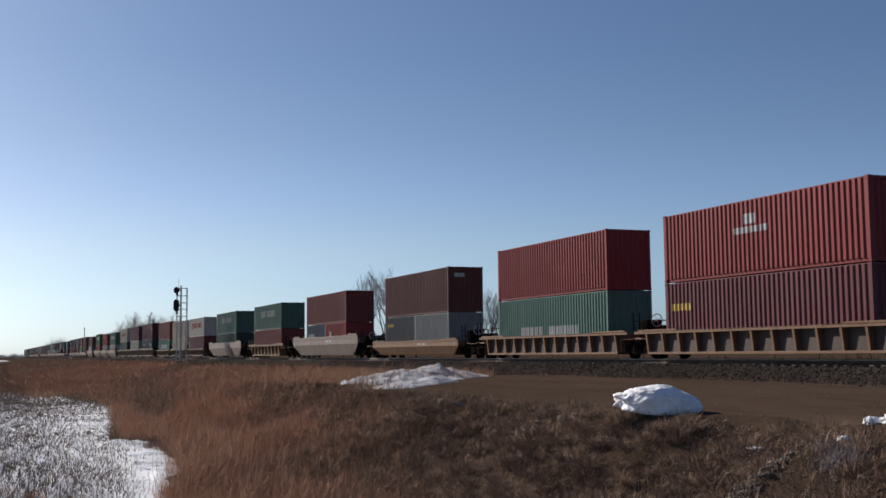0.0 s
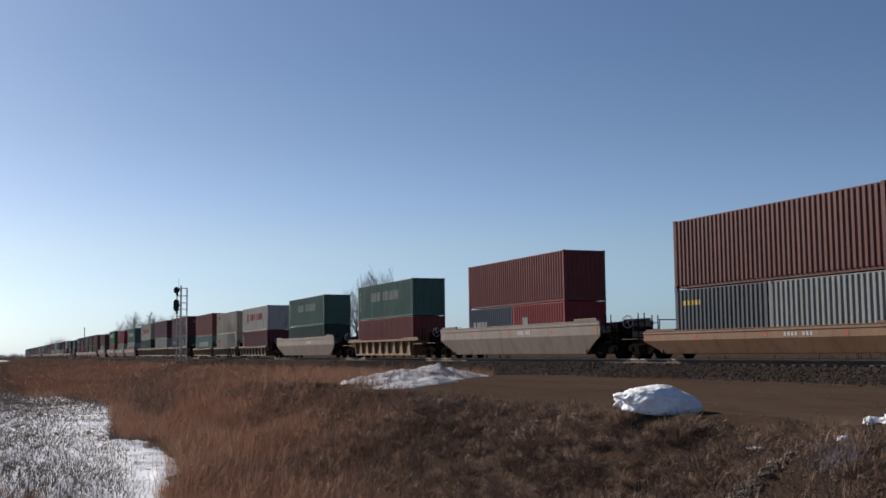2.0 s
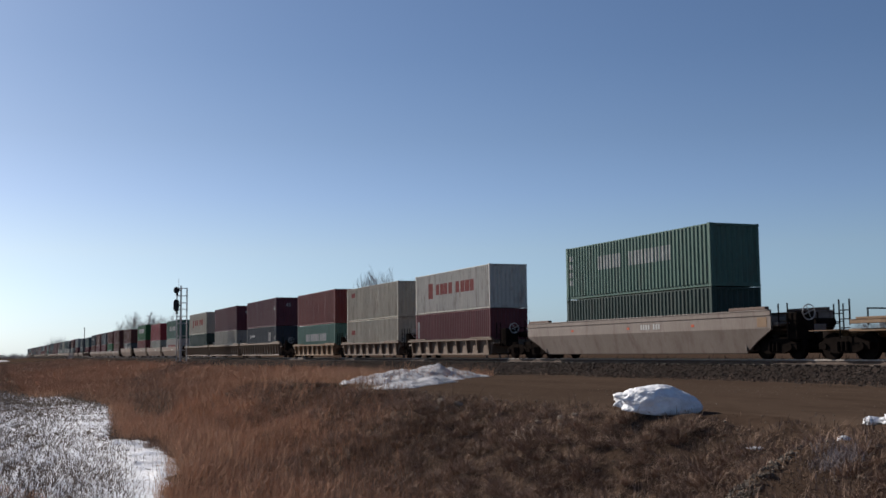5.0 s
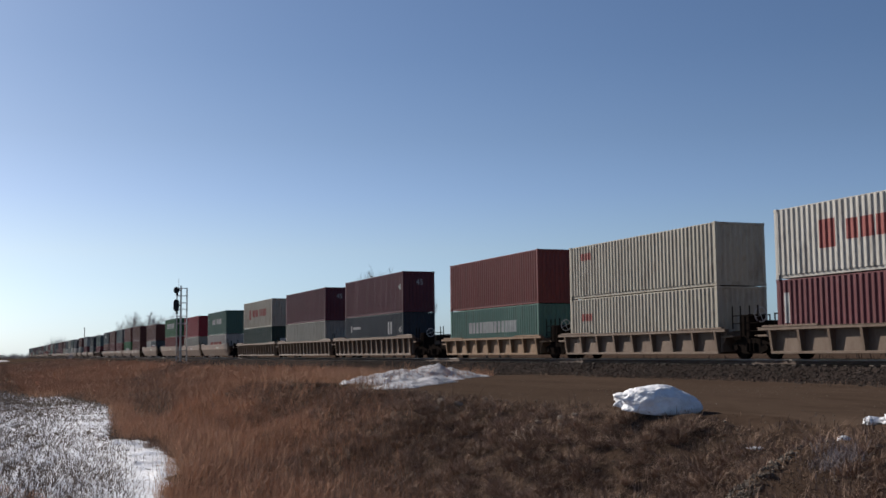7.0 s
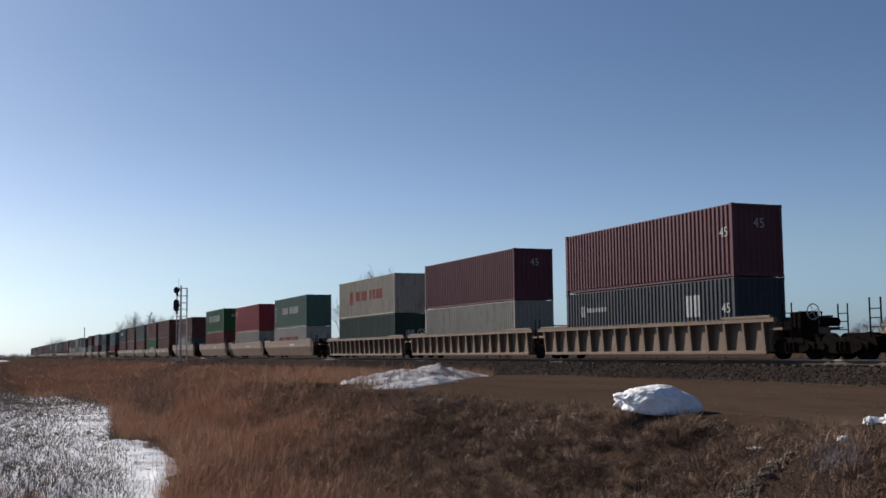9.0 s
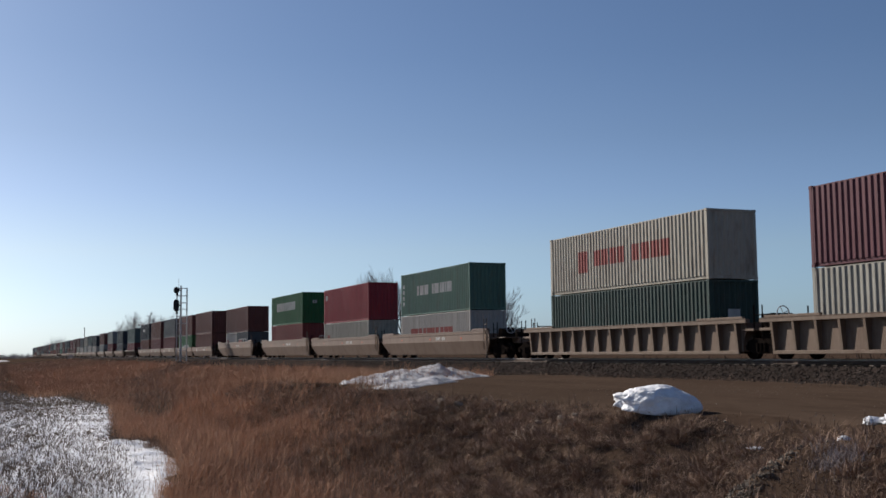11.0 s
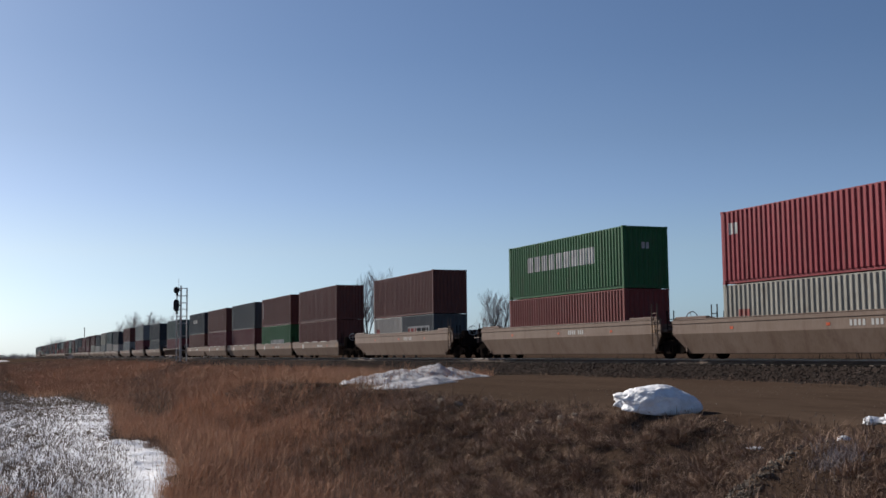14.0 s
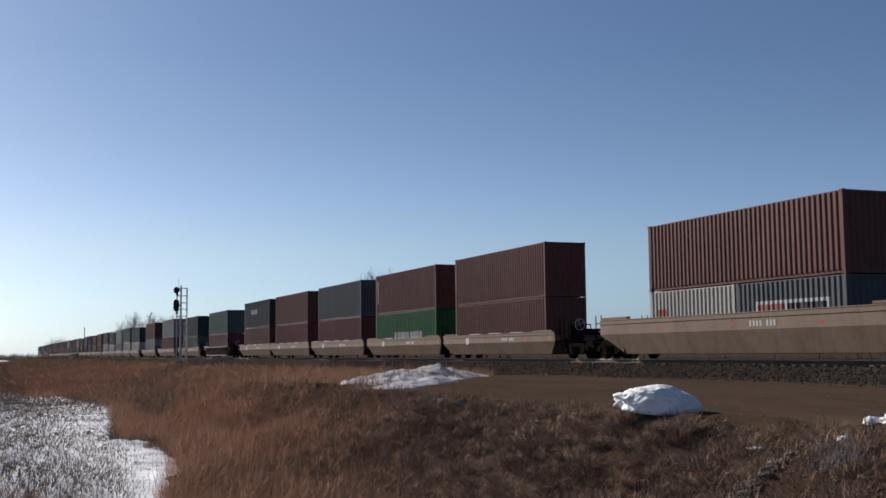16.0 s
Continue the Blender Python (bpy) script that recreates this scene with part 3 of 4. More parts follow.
def rubble():
    r = np.random.RandomState(8)
    n = 5000
    u = r.uniform(0, 1, n) ** 0.55
    v = (0.25 - np.abs(r.normal(0, 0.75, n))) * (0.25 + u)
    x, y = -12.0 + 0.4 * u + v, 9.9 - 2.7 * u + r.normal(0, 0.12, n)
    pebbles("rubble", np.stack([x, y, height(x, y) + 0.005], -1), 0.018, RUBBLE, None, "pale gravel spilling down a spoil berm", "gravel")
    n = 420                                        # stones and pale litter on the bank
    x, y = r.uniform(-34, -8, n), 10.4 + r.normal(0, 0.55, n)
    pebbles("bank_stones", np.stack([x, y, height(x, y) + 0.02], -1), 0.026, RUBBLE, None, "pale stones scattered along the rim of the bank", "stones")


rubble()


def boulder(x, y, size, seed, turn):
    bm = bmesh.new()
    bmesh.ops.create_icosphere(bm, subdivisions=2, radius=1.0)
    for v in bm.verts:
        k = 1 + 0.35 * noise.noise(v.co * 1.6 + Vector((seed, 0, 0)))
        v.co = Vector((v.co.x * size[0], v.co.y * size[1], v.co.z * size[2])) * k
    ob = tagged(new("stone", mesh_of(bm, "stone", RUBBLE)), "pale field stone lying on the rim of the bank", "stone", "field stones")
    ob.matrix_basis = pose(x, y, float(height(x, y)) + size[2] * 0.5, 12, 20, turn)


for bx, by, bs, bt in ((-24.75, 10.0, (0.15, 0.05, 0.10), 30), (-24.2, 10.22, (0.16, 0.07, 0.06), 60), (-24.6, 9.85, (0.10, 0.08, 0.05), 10),
                       (-19.7, 10.5, (0.11, 0.07, 0.08), 20), (-19.3, 10.6, (0.08, 0.07, 0.05), 50), (-20.3, 10.3, (0.08, 0.06, 0.05), 80), (-19.0, 10.2, (0.12, 0.04, 0.05), 45)):
    boulder(bx, by, bs, bx * 7, bt)


def dry_branch():
    """A pale fallen branch in the grass."""
    rng = random.Random(2)
    bm = bmesh.new()
    p, way = Vector((0, 0, 0.12)), Vector((-0.75, -0.55, 0.05))
    for k in range(9):
        q = p + way.normalized() * 0.11
        rod(bm, p, q, 0.011 - 0.0009 * k, 6)
        if k > 3:
            rod(bm, p, p + (way + Vector((rng.uniform(-0.8, 0.8), rng.uniform(-0.8, 0.8), rng.uniform(-0.2, 0.5)))).normalized() * 0.2, 0.005, 5)
        p, way = q, way + Vector((rng.uniform(-0.2, 0.2), rng.uniform(-0.2, 0.2), -0.04))
    ob = tagged(new("branch", mesh_of(bm, "branch", TWIG)), "pale dry fallen branch in the bank grass", "branch")
    ob.matrix_basis = pose(-13.6, 9.0, float(height(-13.6, 9.0)))


dry_branch()
r = np.random.RandomState(77)
for name, cx, cy, count in (("straw_litter", -20.0, 9.75, 90), ("dry_straw", -14.6, 9.0, 50), ("rim_straw", -33.5, 10.9, 60)):
    blades(name, cx + r.normal(0, 0.22, count), cy + r.normal(0, 0.12, count), 0.20, 0.016, 1.3, STRAW, "bleached straw caught in the bank grass", count, "straw")


# ---------------------------------------------------------------- signal, trees, distance
def signal_mast(x, y):
    ob = thing("railway_signal", "tall weathered railway signal mast with ladder and two black heads", "signal", at=pose(x, y, float(height(x, y)), 0, 0, 90))
    part("foundation", boxes((-0.45, 0.45, -0.45, 0.45, -0.15, 0.22), bevel=0.04), BARK, ob, "weathered concrete footing")
    part("mast", rod(bmesh.new(), (0, 0, 0.2), (0, 0, 9.8), 0.15, 12, 0.10), GALVANISED, ob)
    part("finial", rod(bmesh.new(), (-0.3, 0, 9.3), (-0.3, 0, 10.7), 0.025, 6), GALVANISED, ob)
    part("conduit", rod(bmesh.new(), (-0.50, 0, 0.2), (-0.50, 0, 9.0), 0.07, 8), GALVANISED, ob, "thin cable pipe beside the mast")
    for dy in (-0.24, 0.24):
        part("ladder_rail", rod(bmesh.new(), (0.75, dy, 0.2), (0.75, dy, 9.5), 0.05, 6), GALVANISED, ob)
    for k in range(28):
        put("rung", shared("rung", lambda: mesh_of(rod(bmesh.new(), (0, -0.24, 0), (0, 0.24, 0), 0.03, 6), "rung", GALVANISED)), ob, pose(0.75, 0, 0.5 + 0.33 * k))
    for z in (1.6, 3.4, 5.0, 5.9, 6.8, 7.6, 8.5, 9.45):
        put("bracket", shared("bracket", lambda: mesh_of(boxes((-0.5, 0.78, -0.27, 0.27, -0.04, 0.04)), "bracket", GALVANISED)), ob, pose(0, 0, z))
    for z, tall in ((9.2, 0.42), (7.25, 0.78)):
        bm = bmesh.new()
        pts = [(-0.60 + 0.36 * math.cos(a * math.pi / 12), math.copysign(max(0, tall - 0.36), math.sin(a * math.pi / 12 + 1e-6)) + 0.36 * math.sin(a * math.pi / 12)) for a in range(24)]
        prism(bm, pts, 'y', -0.20, -0.14)
        head = part("signal_head", bm, BLACK, ob, "black signal head with hooded lamps", at=pose(0, 0, z))
        for hz in ((0,) if tall < 0.6 else (-0.38, 0.38)):
            part("hood", rod(bmesh.new(), (-0.60, -0.55, hz), (-0.60, 0.15, hz), 0.15, 12), BLACK, head)
        part("arm", boxes((-0.6, 0.0, -0.12, 0.0, -0.06, 0.06)), BLACK, head)
        part("junction_box", boxes((-0.62, -0.36, -0.14, 0.06, -tall - 0.26, -tall + 0.02), bevel=0.02), BLACK, head)
    return ob


signal_mast(-143.5, 22.3)


def tree(x, y, tall, seed, spread=0.5, label="bare grey winter tree beyond the track"):
    """A leafless tree: forking tapered limbs, and a crown of fine twigs."""
    rng = random.Random(seed)
    wood, fine = ([], []), ([], [])

    def limb(store, a, b, r0, r1, n):
        vs, fs = store
        w = (b - a).normalized()
        s = w.orthogonal().normalized()
        t = w.cross(s)
        k = len(vs)
        for c, r in ((a, r0), (b, r1)):
            for i in range(n):
                g = 6.283 * i / n
                vs.append(tuple(c + (s * math.cos(g) + t * math.sin(g)) * r))
        for i in range(n):
            j = (i + 1) % n
            fs.append((k + i, k + j, k + n + j, k + n + i))

    def grow_limb(a, way, ln, r, depth):
        b = a + way * ln
        limb(wood if depth < 3 else fine, a, b, r, r * 0.66, 5 if depth < 2 else 3)
        if depth == 6:
            return
        for k in range(rng.choice((2, 3, 3)) if depth else 5):
            turn = Vector((rng.uniform(-1, 1), rng.uniform(-1, 1), rng.uniform(-0.3, 0.6)))
            new_way = (way + turn * spread * (1.1 if depth else 0.9) + Vector((0, 0, 0.12))).normalized()
            start = a + way * ln * (1 if k == 0 else rng.uniform(0.55, 1.0))
            grow_limb(start, new_way, ln * rng.uniform(0.62, 0.82), max(r * 0.6, math.hypot(x, y) * 0.00005), depth + 1)

    base = Vector((0, 0, -0.1))
    grow_limb(base, Vector((rng.uniform(-0.1, 0.1), rng.uniform(-0.1, 0.1), 1)).normalized(), tall * 0.27, tall * 0.013, 0)
    ob = thing("tree", label, "tree", "bare trees", at=pose(x, y, float(height(x, y))))
    put("trunk", from_arrays("trunk", *wood, BARK), ob)
    put("crown", from_arrays("crown", *fine, TWIG), ob, label="fine bare twigs")


def far_point(px_angle, distance):
    """A place by compass angle (degrees clockwise from +y) and distance from the eye."""
    a = radians(px_angle)
    return distance * math.sin(a), distance * math.cos(a)


for az, dist, tall in ((-73.1, 122, 7.2), (-72.3, 128, 9.2), (-71.7, 118, 8.7), (-71.0, 126, 9.1), (-70.4, 120, 9.9), (-69.9, 124, 10.2), (-69.3, 116, 8.6), (-65.7, 120, 7.0), (-65.0, 112, 7.6), (-64.6, 118, 6.2),
                       (-84.0, 300, 10.0), (-83.5, 310, 12.0), (-82.9, 295, 11.0), (-82.4, 305, 12.5), (-81.9, 300, 11.5), (-85.0, 420, 9.5), (-84.6, 400, 9.0),
                       (-47.6, 165, 4.6), (-47.0, 172, 5.2), (-46.3, 168, 5.4), (-45.6, 160, 5.0)):
    tx, ty = far_point(az, dist)
    tree(tx, ty, tall * 1.22, int(-az * 100), 0.5)


def scrub(name, az0, az1, distance, tall, seed, label, count=160):
    """A far line of bare bushes, too fine to count."""
    r = np.random.RandomState(seed)
    vs, fs = [], []
    for k in range(count):
        a, d = radians(r.uniform(az0, az1)), distance * r.uniform(0.96, 1.06)
        cx, cy = d * math.sin(a), d * math.cos(a)
        h = tall * r.uniform(0.45, 1.0)
        for j in range(34):
            t, o = r.uniform(0, 6.283), r.uniform(0, 0.75) * h
            w = 0.035 * h * r.uniform(0.3, 1.0)
            b = len(vs)
            bx, by = cx + 0.2 * o * math.cos(t), cy + 0.2 * o * math.sin(t)
            vs += [(bx - w * 0.6, by, -1.2), (bx + w * 0.6, by + w, -1.2), (cx + o * math.cos(t), cy + o * math.sin(t), -1.0 + h * r.uniform(0.35, 1.0) * (1 - 0.5 * o / h))]
            fs.append((b, b + 1, b + 2))
    tagged(new(name, from_arrays(name, vs, fs, TWIG)), label, "bushes", kind="stuff")


scrub("far_scrub", -87.3, -86.6, 700, 15.0, 1, "dense clump of bare trees near the horizon", 120)
scrub("horizon_scrub", -94, -87.5, 900, 6.0, 2, "low line of bare bushes on the horizon", 200)
scrub("hedge", -86.5, -81.0, 420, 4.5, 3, "broken line of bare bushes beyond the track", 160)
scrub("distant_brush", -80, -44, 700, 5.0, 4, "thin brush on the far horizon", 420)


def pole(x, y, tall):
    ob = thing("pole", "thin weathered pole standing far off by the track", "pole", at=pose(x, y, float(height(x, y))))
    part("cap", rod(bmesh.new(), (0, 0, tall), (0, 0, tall + 0.3), 0.3, 8), BARK, ob)
    part("shaft", rod(bmesh.new(), (0, 0, -0.1), (0, 0, tall), 0.22, 8, 0.14), BARK, ob)


pole(*far_point(-85.75, 480), 12.5)


# ---------------------------------------------------------------- train parts
PITCH_C, DEEP = 0.278, 0.045       # corrugation of container walls


def wave_points(length, deep=DEEP, pitch=PITCH_C):
    """Trapezoid corrugation along x from -length/2 to length/2: (x, outward offset from 0 to -deep)."""
    n = max(1, round(length / pitch))
    p = length / n
    pts = []
    for i in range(n):
        a = -length / 2 + i * p
        pts += [(a, 0.0), (a + 0.26 * p, 0.0), (a + 0.5 * p, -deep), (a + 0.76 * p, -deep)]
    return pts + [(length / 2, 0.0)]


def offset_at(x, pts):
    for (a, u), (b, v) in zip(pts, pts[1:]):
        if a <= x <= b:
            return u + (v - u) * (x - a) / max(b - a, 1e-6)
    return 0.0


@functools.lru_cache(None)
def wall_mesh(name, length, z0, z1, key, flip):
    """A corrugated steel wall in the x-z plane, outward along -y (flip: +y)."""
    s = 1 if flip else -1
    bm = bmesh.new()
    rows = [(x, o) for x, o in wave_points(length)]
    cols = [[bm.verts.new((x, s * o, z)) for z in (z0, z1)] + [bm.verts.new((x, s * (o - 0.01), z)) for z in (z1, z0)] for x, o in rows]
    for a, b in zip(cols, cols[1:]):
        for i in range(4):
            j = (i + 1) % 4
            bm.faces.new((a[i], b[i], b[j], a[j]))
    bm.faces.new(cols[0][::-1])
    bm.faces.new(cols[-1])
    return mesh_of(bm, name, coat(key))


def container(length, tall, key, x, z, label, front_rows=(), marks=(), group="freight containers"):
    """An ISO box of that length and height: its middle at x along the train, its floor at z."""
    ob = thing("shipping_container", label, "container", group)
    w, m = 2.438, coat(key)
    L, H = length, tall
    for side, flip in ((-1, False), (1, True)):
        put("side_wall", wall_mesh("side_wall", L - 0.30, 0.15, H - 0.055, key, flip), ob, pose(0, side * (w / 2 - 0.012), 0))
        put("top_rail", shared(("tr", L, H, key), lambda: mesh_of(boxes((-L / 2 + 0.17, L / 2 - 0.17, -0.03, 0.03, H - 0.10, H - 0.012), bevel=0.006), "top_rail", m)), ob, pose(0, side * (w / 2 - 0.098), 0))
        put("bottom_rail", shared(("br", L, key), lambda: mesh_of(boxes((-L / 2 + 0.17, L / 2 - 0.17, -0.035, 0.035, 0.02, 0.17), bevel=0.008), "bottom_rail", m)), ob, pose(0, side * (w / 2 - 0.112), 0))
        for end in (-1, 1):
            put("corner_post", shared(("cp", H, key, side, end), lambda: mesh_of(boxes(
                (-0.075, 0.075, -0.075, 0.075, 0.118, H - 0.118), (-0.089, 0.089, -0.081, 0.081, 0.0, 0.118), (-0.089, 0.089, -0.081, 0.081, H - 0.118, H), bevel=0.008), "corner_post", m)),
                ob, pose(end * (L / 2 - 0.089), side * (w / 2 - 0.081), 0))
    put("end_wall", wall_mesh("end_wall", w - 0.31, 0.16, H - 0.10, key, False), ob, pose(L / 2 - 0.05, 0, 0, 0, 0, 90), "corrugated front wall in shade")
    put("end_sill", shared(("es", key), lambda: mesh_of(boxes((-0.05, 0.05, -w / 2 + 0.16, w / 2 - 0.16, 0.02, 0.17), bevel=0.006), "end_sill", m)), ob, pose(L / 2 - 0.06, 0, 0))
    put("end_header", shared(("eh", H, key), lambda: mesh_of(boxes((-0.05, 0.05, -w / 2 + 0.16, w / 2 - 0.16, H - 0.11, H - 0.01), bevel=0.006), "end_header", m)), ob, pose(L / 2 - 0.06, 0, 0))

    def doors():
        bm = boxes((-0.03, 0.03, -w / 2 + 0.16, -0.012, 0.03, H - 0.03), (-0.03, 0.03, 0.012, w / 2 - 0.16, 0.03, H - 0.03), bevel=0.01)
        for y in (-0.85, -0.35, 0.35, 0.85):
            rod(bm, (-0.06, y, 0.05), (-0.06, y, H - 0.05), 0.017, 6)
        return mesh_of(bm, "door", m)
    put("door", shared(("door", H, key), doors), ob, pose(-L / 2 + 0.06, 0, 0), "double doors with locking bars")
    put("roof", shared(("roof", L, H, key), lambda: mesh_of(boxes((-L / 2 + 0.1, L / 2 - 0.1, -w / 2 + 0.06, w / 2 - 0.06, H - 0.05, H - 0.018)), "roof", m)), ob)
    put("floor", shared(("floor", L), lambda: mesh_of(boxes((-L / 2 + 0.1, L / 2 - 0.1, -w / 2 + 0.08, w / 2 - 0.08, 0.05, 0.14)), "floor", IRON)), ob)
    pts = wave_points(L - 0.30)
    for kind, x0, x1, z0, z1, count, material in marks:
        if kind == "bars":
            bar_row(ob, pts, x0, x1, z0, z1, count, material, w)
        elif kind == "over":
            bar_row(ob, pts, x0, x1, z0, z1, count, material, w, 0.008)
        elif kind == "end":
            part("marking", boxes((L / 2 - 0.046, L / 2 - 0.044, x0, x1, z0, z1)), material, ob, "painted block on the end wall")
        elif kind == "45":
            number_mark(ob, "45", pose(L / 2 - 0.045, x0, z0, 90, 0, 90), z1 - z0, material)
        elif kind == "45 side":
            number_mark(ob, "45", pose(x0, -w / 2 + 0.006, z0, 90, 0, 0), z1 - z0, material)
    ob["x0"], ob["z0"] = x, z
    TRAIN.append((ob, x, z))
    return ob


def bar_row(ob, pts, x0, x1, z0, z1, count, material, w, proud=0.004):
    """A row of upright painted bars, one for each character, that follow the corrugation. x from the rear end."""
    step = (x1 - x0) / count
    for i in range(count):
        a, b = x0 + i * step, x0 + (i + (0.84 if count > 1 else 1.0)) * step
        xs = sorted({a, b, *[p[0] for p in pts if a < p[0] < b]})
        bm = bmesh.new()
        cols = [[bm.verts.new((x, -w / 2 + 0.012 - proud - offset_at(x, pts), z)) for z in (z0, z1)] for x in xs]
        for c, d in zip(cols, cols[1:]):
            bm.faces.new((c[0], d[0], d[1], c[1]))
        part("marking", bm, material, ob)


def number_mark(ob, text, at, tall, material):
    cu = bpy.data.curves.new("number", 'FONT')
    cu.body, cu.size, cu.align_x, cu.extrude = text, tall * 1.4, 'CENTER', 0.002
    tmp = bpy.data.objects.new("number", cu)
    scene.collection.objects.link(tmp)
    me = bpy.data.meshes.new_from_object(tmp.evaluated_get(bpy.context.evaluated_depsgraph_get()))
    bpy.data.objects.remove(tmp)
    me.materials.clear()
    me.materials.append(material)
    put("number", me, ob, at, "painted number 45")


TRAIN = []      # (thing, place along the train, height)
AXLES = {-0.9: [], 0.9: []}


def wheel_mesh():
    bm = bmesh.new()
    for s in (-1, 1):
        rod(bm, (0, s * 0.70, 0), (0, s * 0.82, 0), 0.457, 24)
        rod(bm, (0, s * 0.66, 0), (0, s * 0.70, 0), 0.485, 24)
        rod(bm, (0, s * 0.82, 0), (0, s * 0.85, 0), 0.13, 10)
        for k in range(3):
            a = k * 2.094
            rod(bm, (0.25 * math.cos(a), s * 0.80, 0.25 * math.sin(a)), (0.25 * math.cos(a), s * 0.826, 0.25 * math.sin(a)), 0.05, 8)
    rod(bm, (0, -1.08, 0), (0, 1.08, 0), 0.08, 10)
    return mesh_of(bm, "wheelset", IRON)


def frame_mesh():
    out = [(-1.22, 0.36), (-1.22, 0.58), (-0.55, 0.78), (0.55, 0.78), (1.22, 0.58), (1.22, 0.36), (0.92, 0.36), (0.5, 0.22), (-0.5, 0.22), (-0.92, 0.36)]
    bm = prism(bmesh.new(), out, 'y', -0.07, 0.07)
    for x in (-0.22, 0, 0.22):
        rod(bm, (x, -0.09, 0.30), (x, -0.09, 0.62), 0.07, 8)
    for x in (-0.9, 0.9):
        rod(bm, (x, -0.14, 0.457), (x, 0.02, 0.457), 0.12, 10)
    return mesh_of(bm, "side_frame", IRON)


def truck(car, x):
    t = put("truck", shared("bolster", lambda: mesh_of(boxes((-0.25, 0.25, -1.1, 1.1, 0.50, 0.78), (-0.5, 0.5, -0.45, 0.45, 0.72, 0.92), bevel=0.03), "truck", IRON)), car, pose(x, 0, 0), "grimy two-axle truck")
    for s in (-1, 1):
        put("side_frame", shared("side_frame", frame_mesh), t, pose(0, s * 1.02, 0, 0, 0, 0 if s < 0 else 180))
    for dx in AXLES:
        AXLES[dx].append(put("wheelset", shared("wheelset", wheel_mesh), t, pose(dx, 0, 0.457)))


def smooth_side(half, low, s):
    """A pressed well side: upright upper plate, a crease, a lower plate that leans inward; ends cut up towards the trucks."""
    bm = bmesh.new()
    prof = [(1.50, 1.60), (1.50, 1.45), (1.47, 1.44), (1.47, 1.04), (1.20, 0.24)]
    xs = [-half, -half + (half - low) * 0.55, -low, low, half - (half - low) * 0.55, half]
    cut = [1.0, 0.62, 0.24, 0.24, 0.62, 1.0]
    outer, inner = [], []
    for x, c in zip(xs, cut):
        row = []
        for y, z in prof:
            if z < c:
                z2 = c
                y = 1.20 + (1.47 - 1.20) * (min(c, 1.04) - 0.24) / 0.80
            else:
                z2 = z
            row.append((y, z2))
        outer.append([bm.verts.new((x, s * y, z)) for y, z in row])
        inner.append([bm.verts.new((x, s * (y - 0.07), z)) for y, z in row])
    for i in range(len(xs) - 1):
        for k in range(len(prof) - 1):
            bm.faces.new((outer[i][k], outer[i + 1][k], outer[i + 1][k + 1], outer[i][k + 1]))
            bm.faces.new((inner[i][k], inner[i][k + 1], inner[i + 1][k + 1], inner[i + 1][k]))
        bm.faces.new((outer[i][0], inner[i][0], inner[i + 1][0], outer[i + 1][0]))
        bm.faces.new((outer[i][-1], outer[i + 1][-1], inner[i + 1][-1], inner[i][-1]))
    for e in (0, -1):
        for k in range(len(prof) - 1):
            bm.faces.new((outer[e][k], outer[e][k + 1], inner[e][k + 1], inner[e][k]))
    bmesh.ops.remove_doubles(bm, verts=bm.verts, dist=1e-4)
    return bm


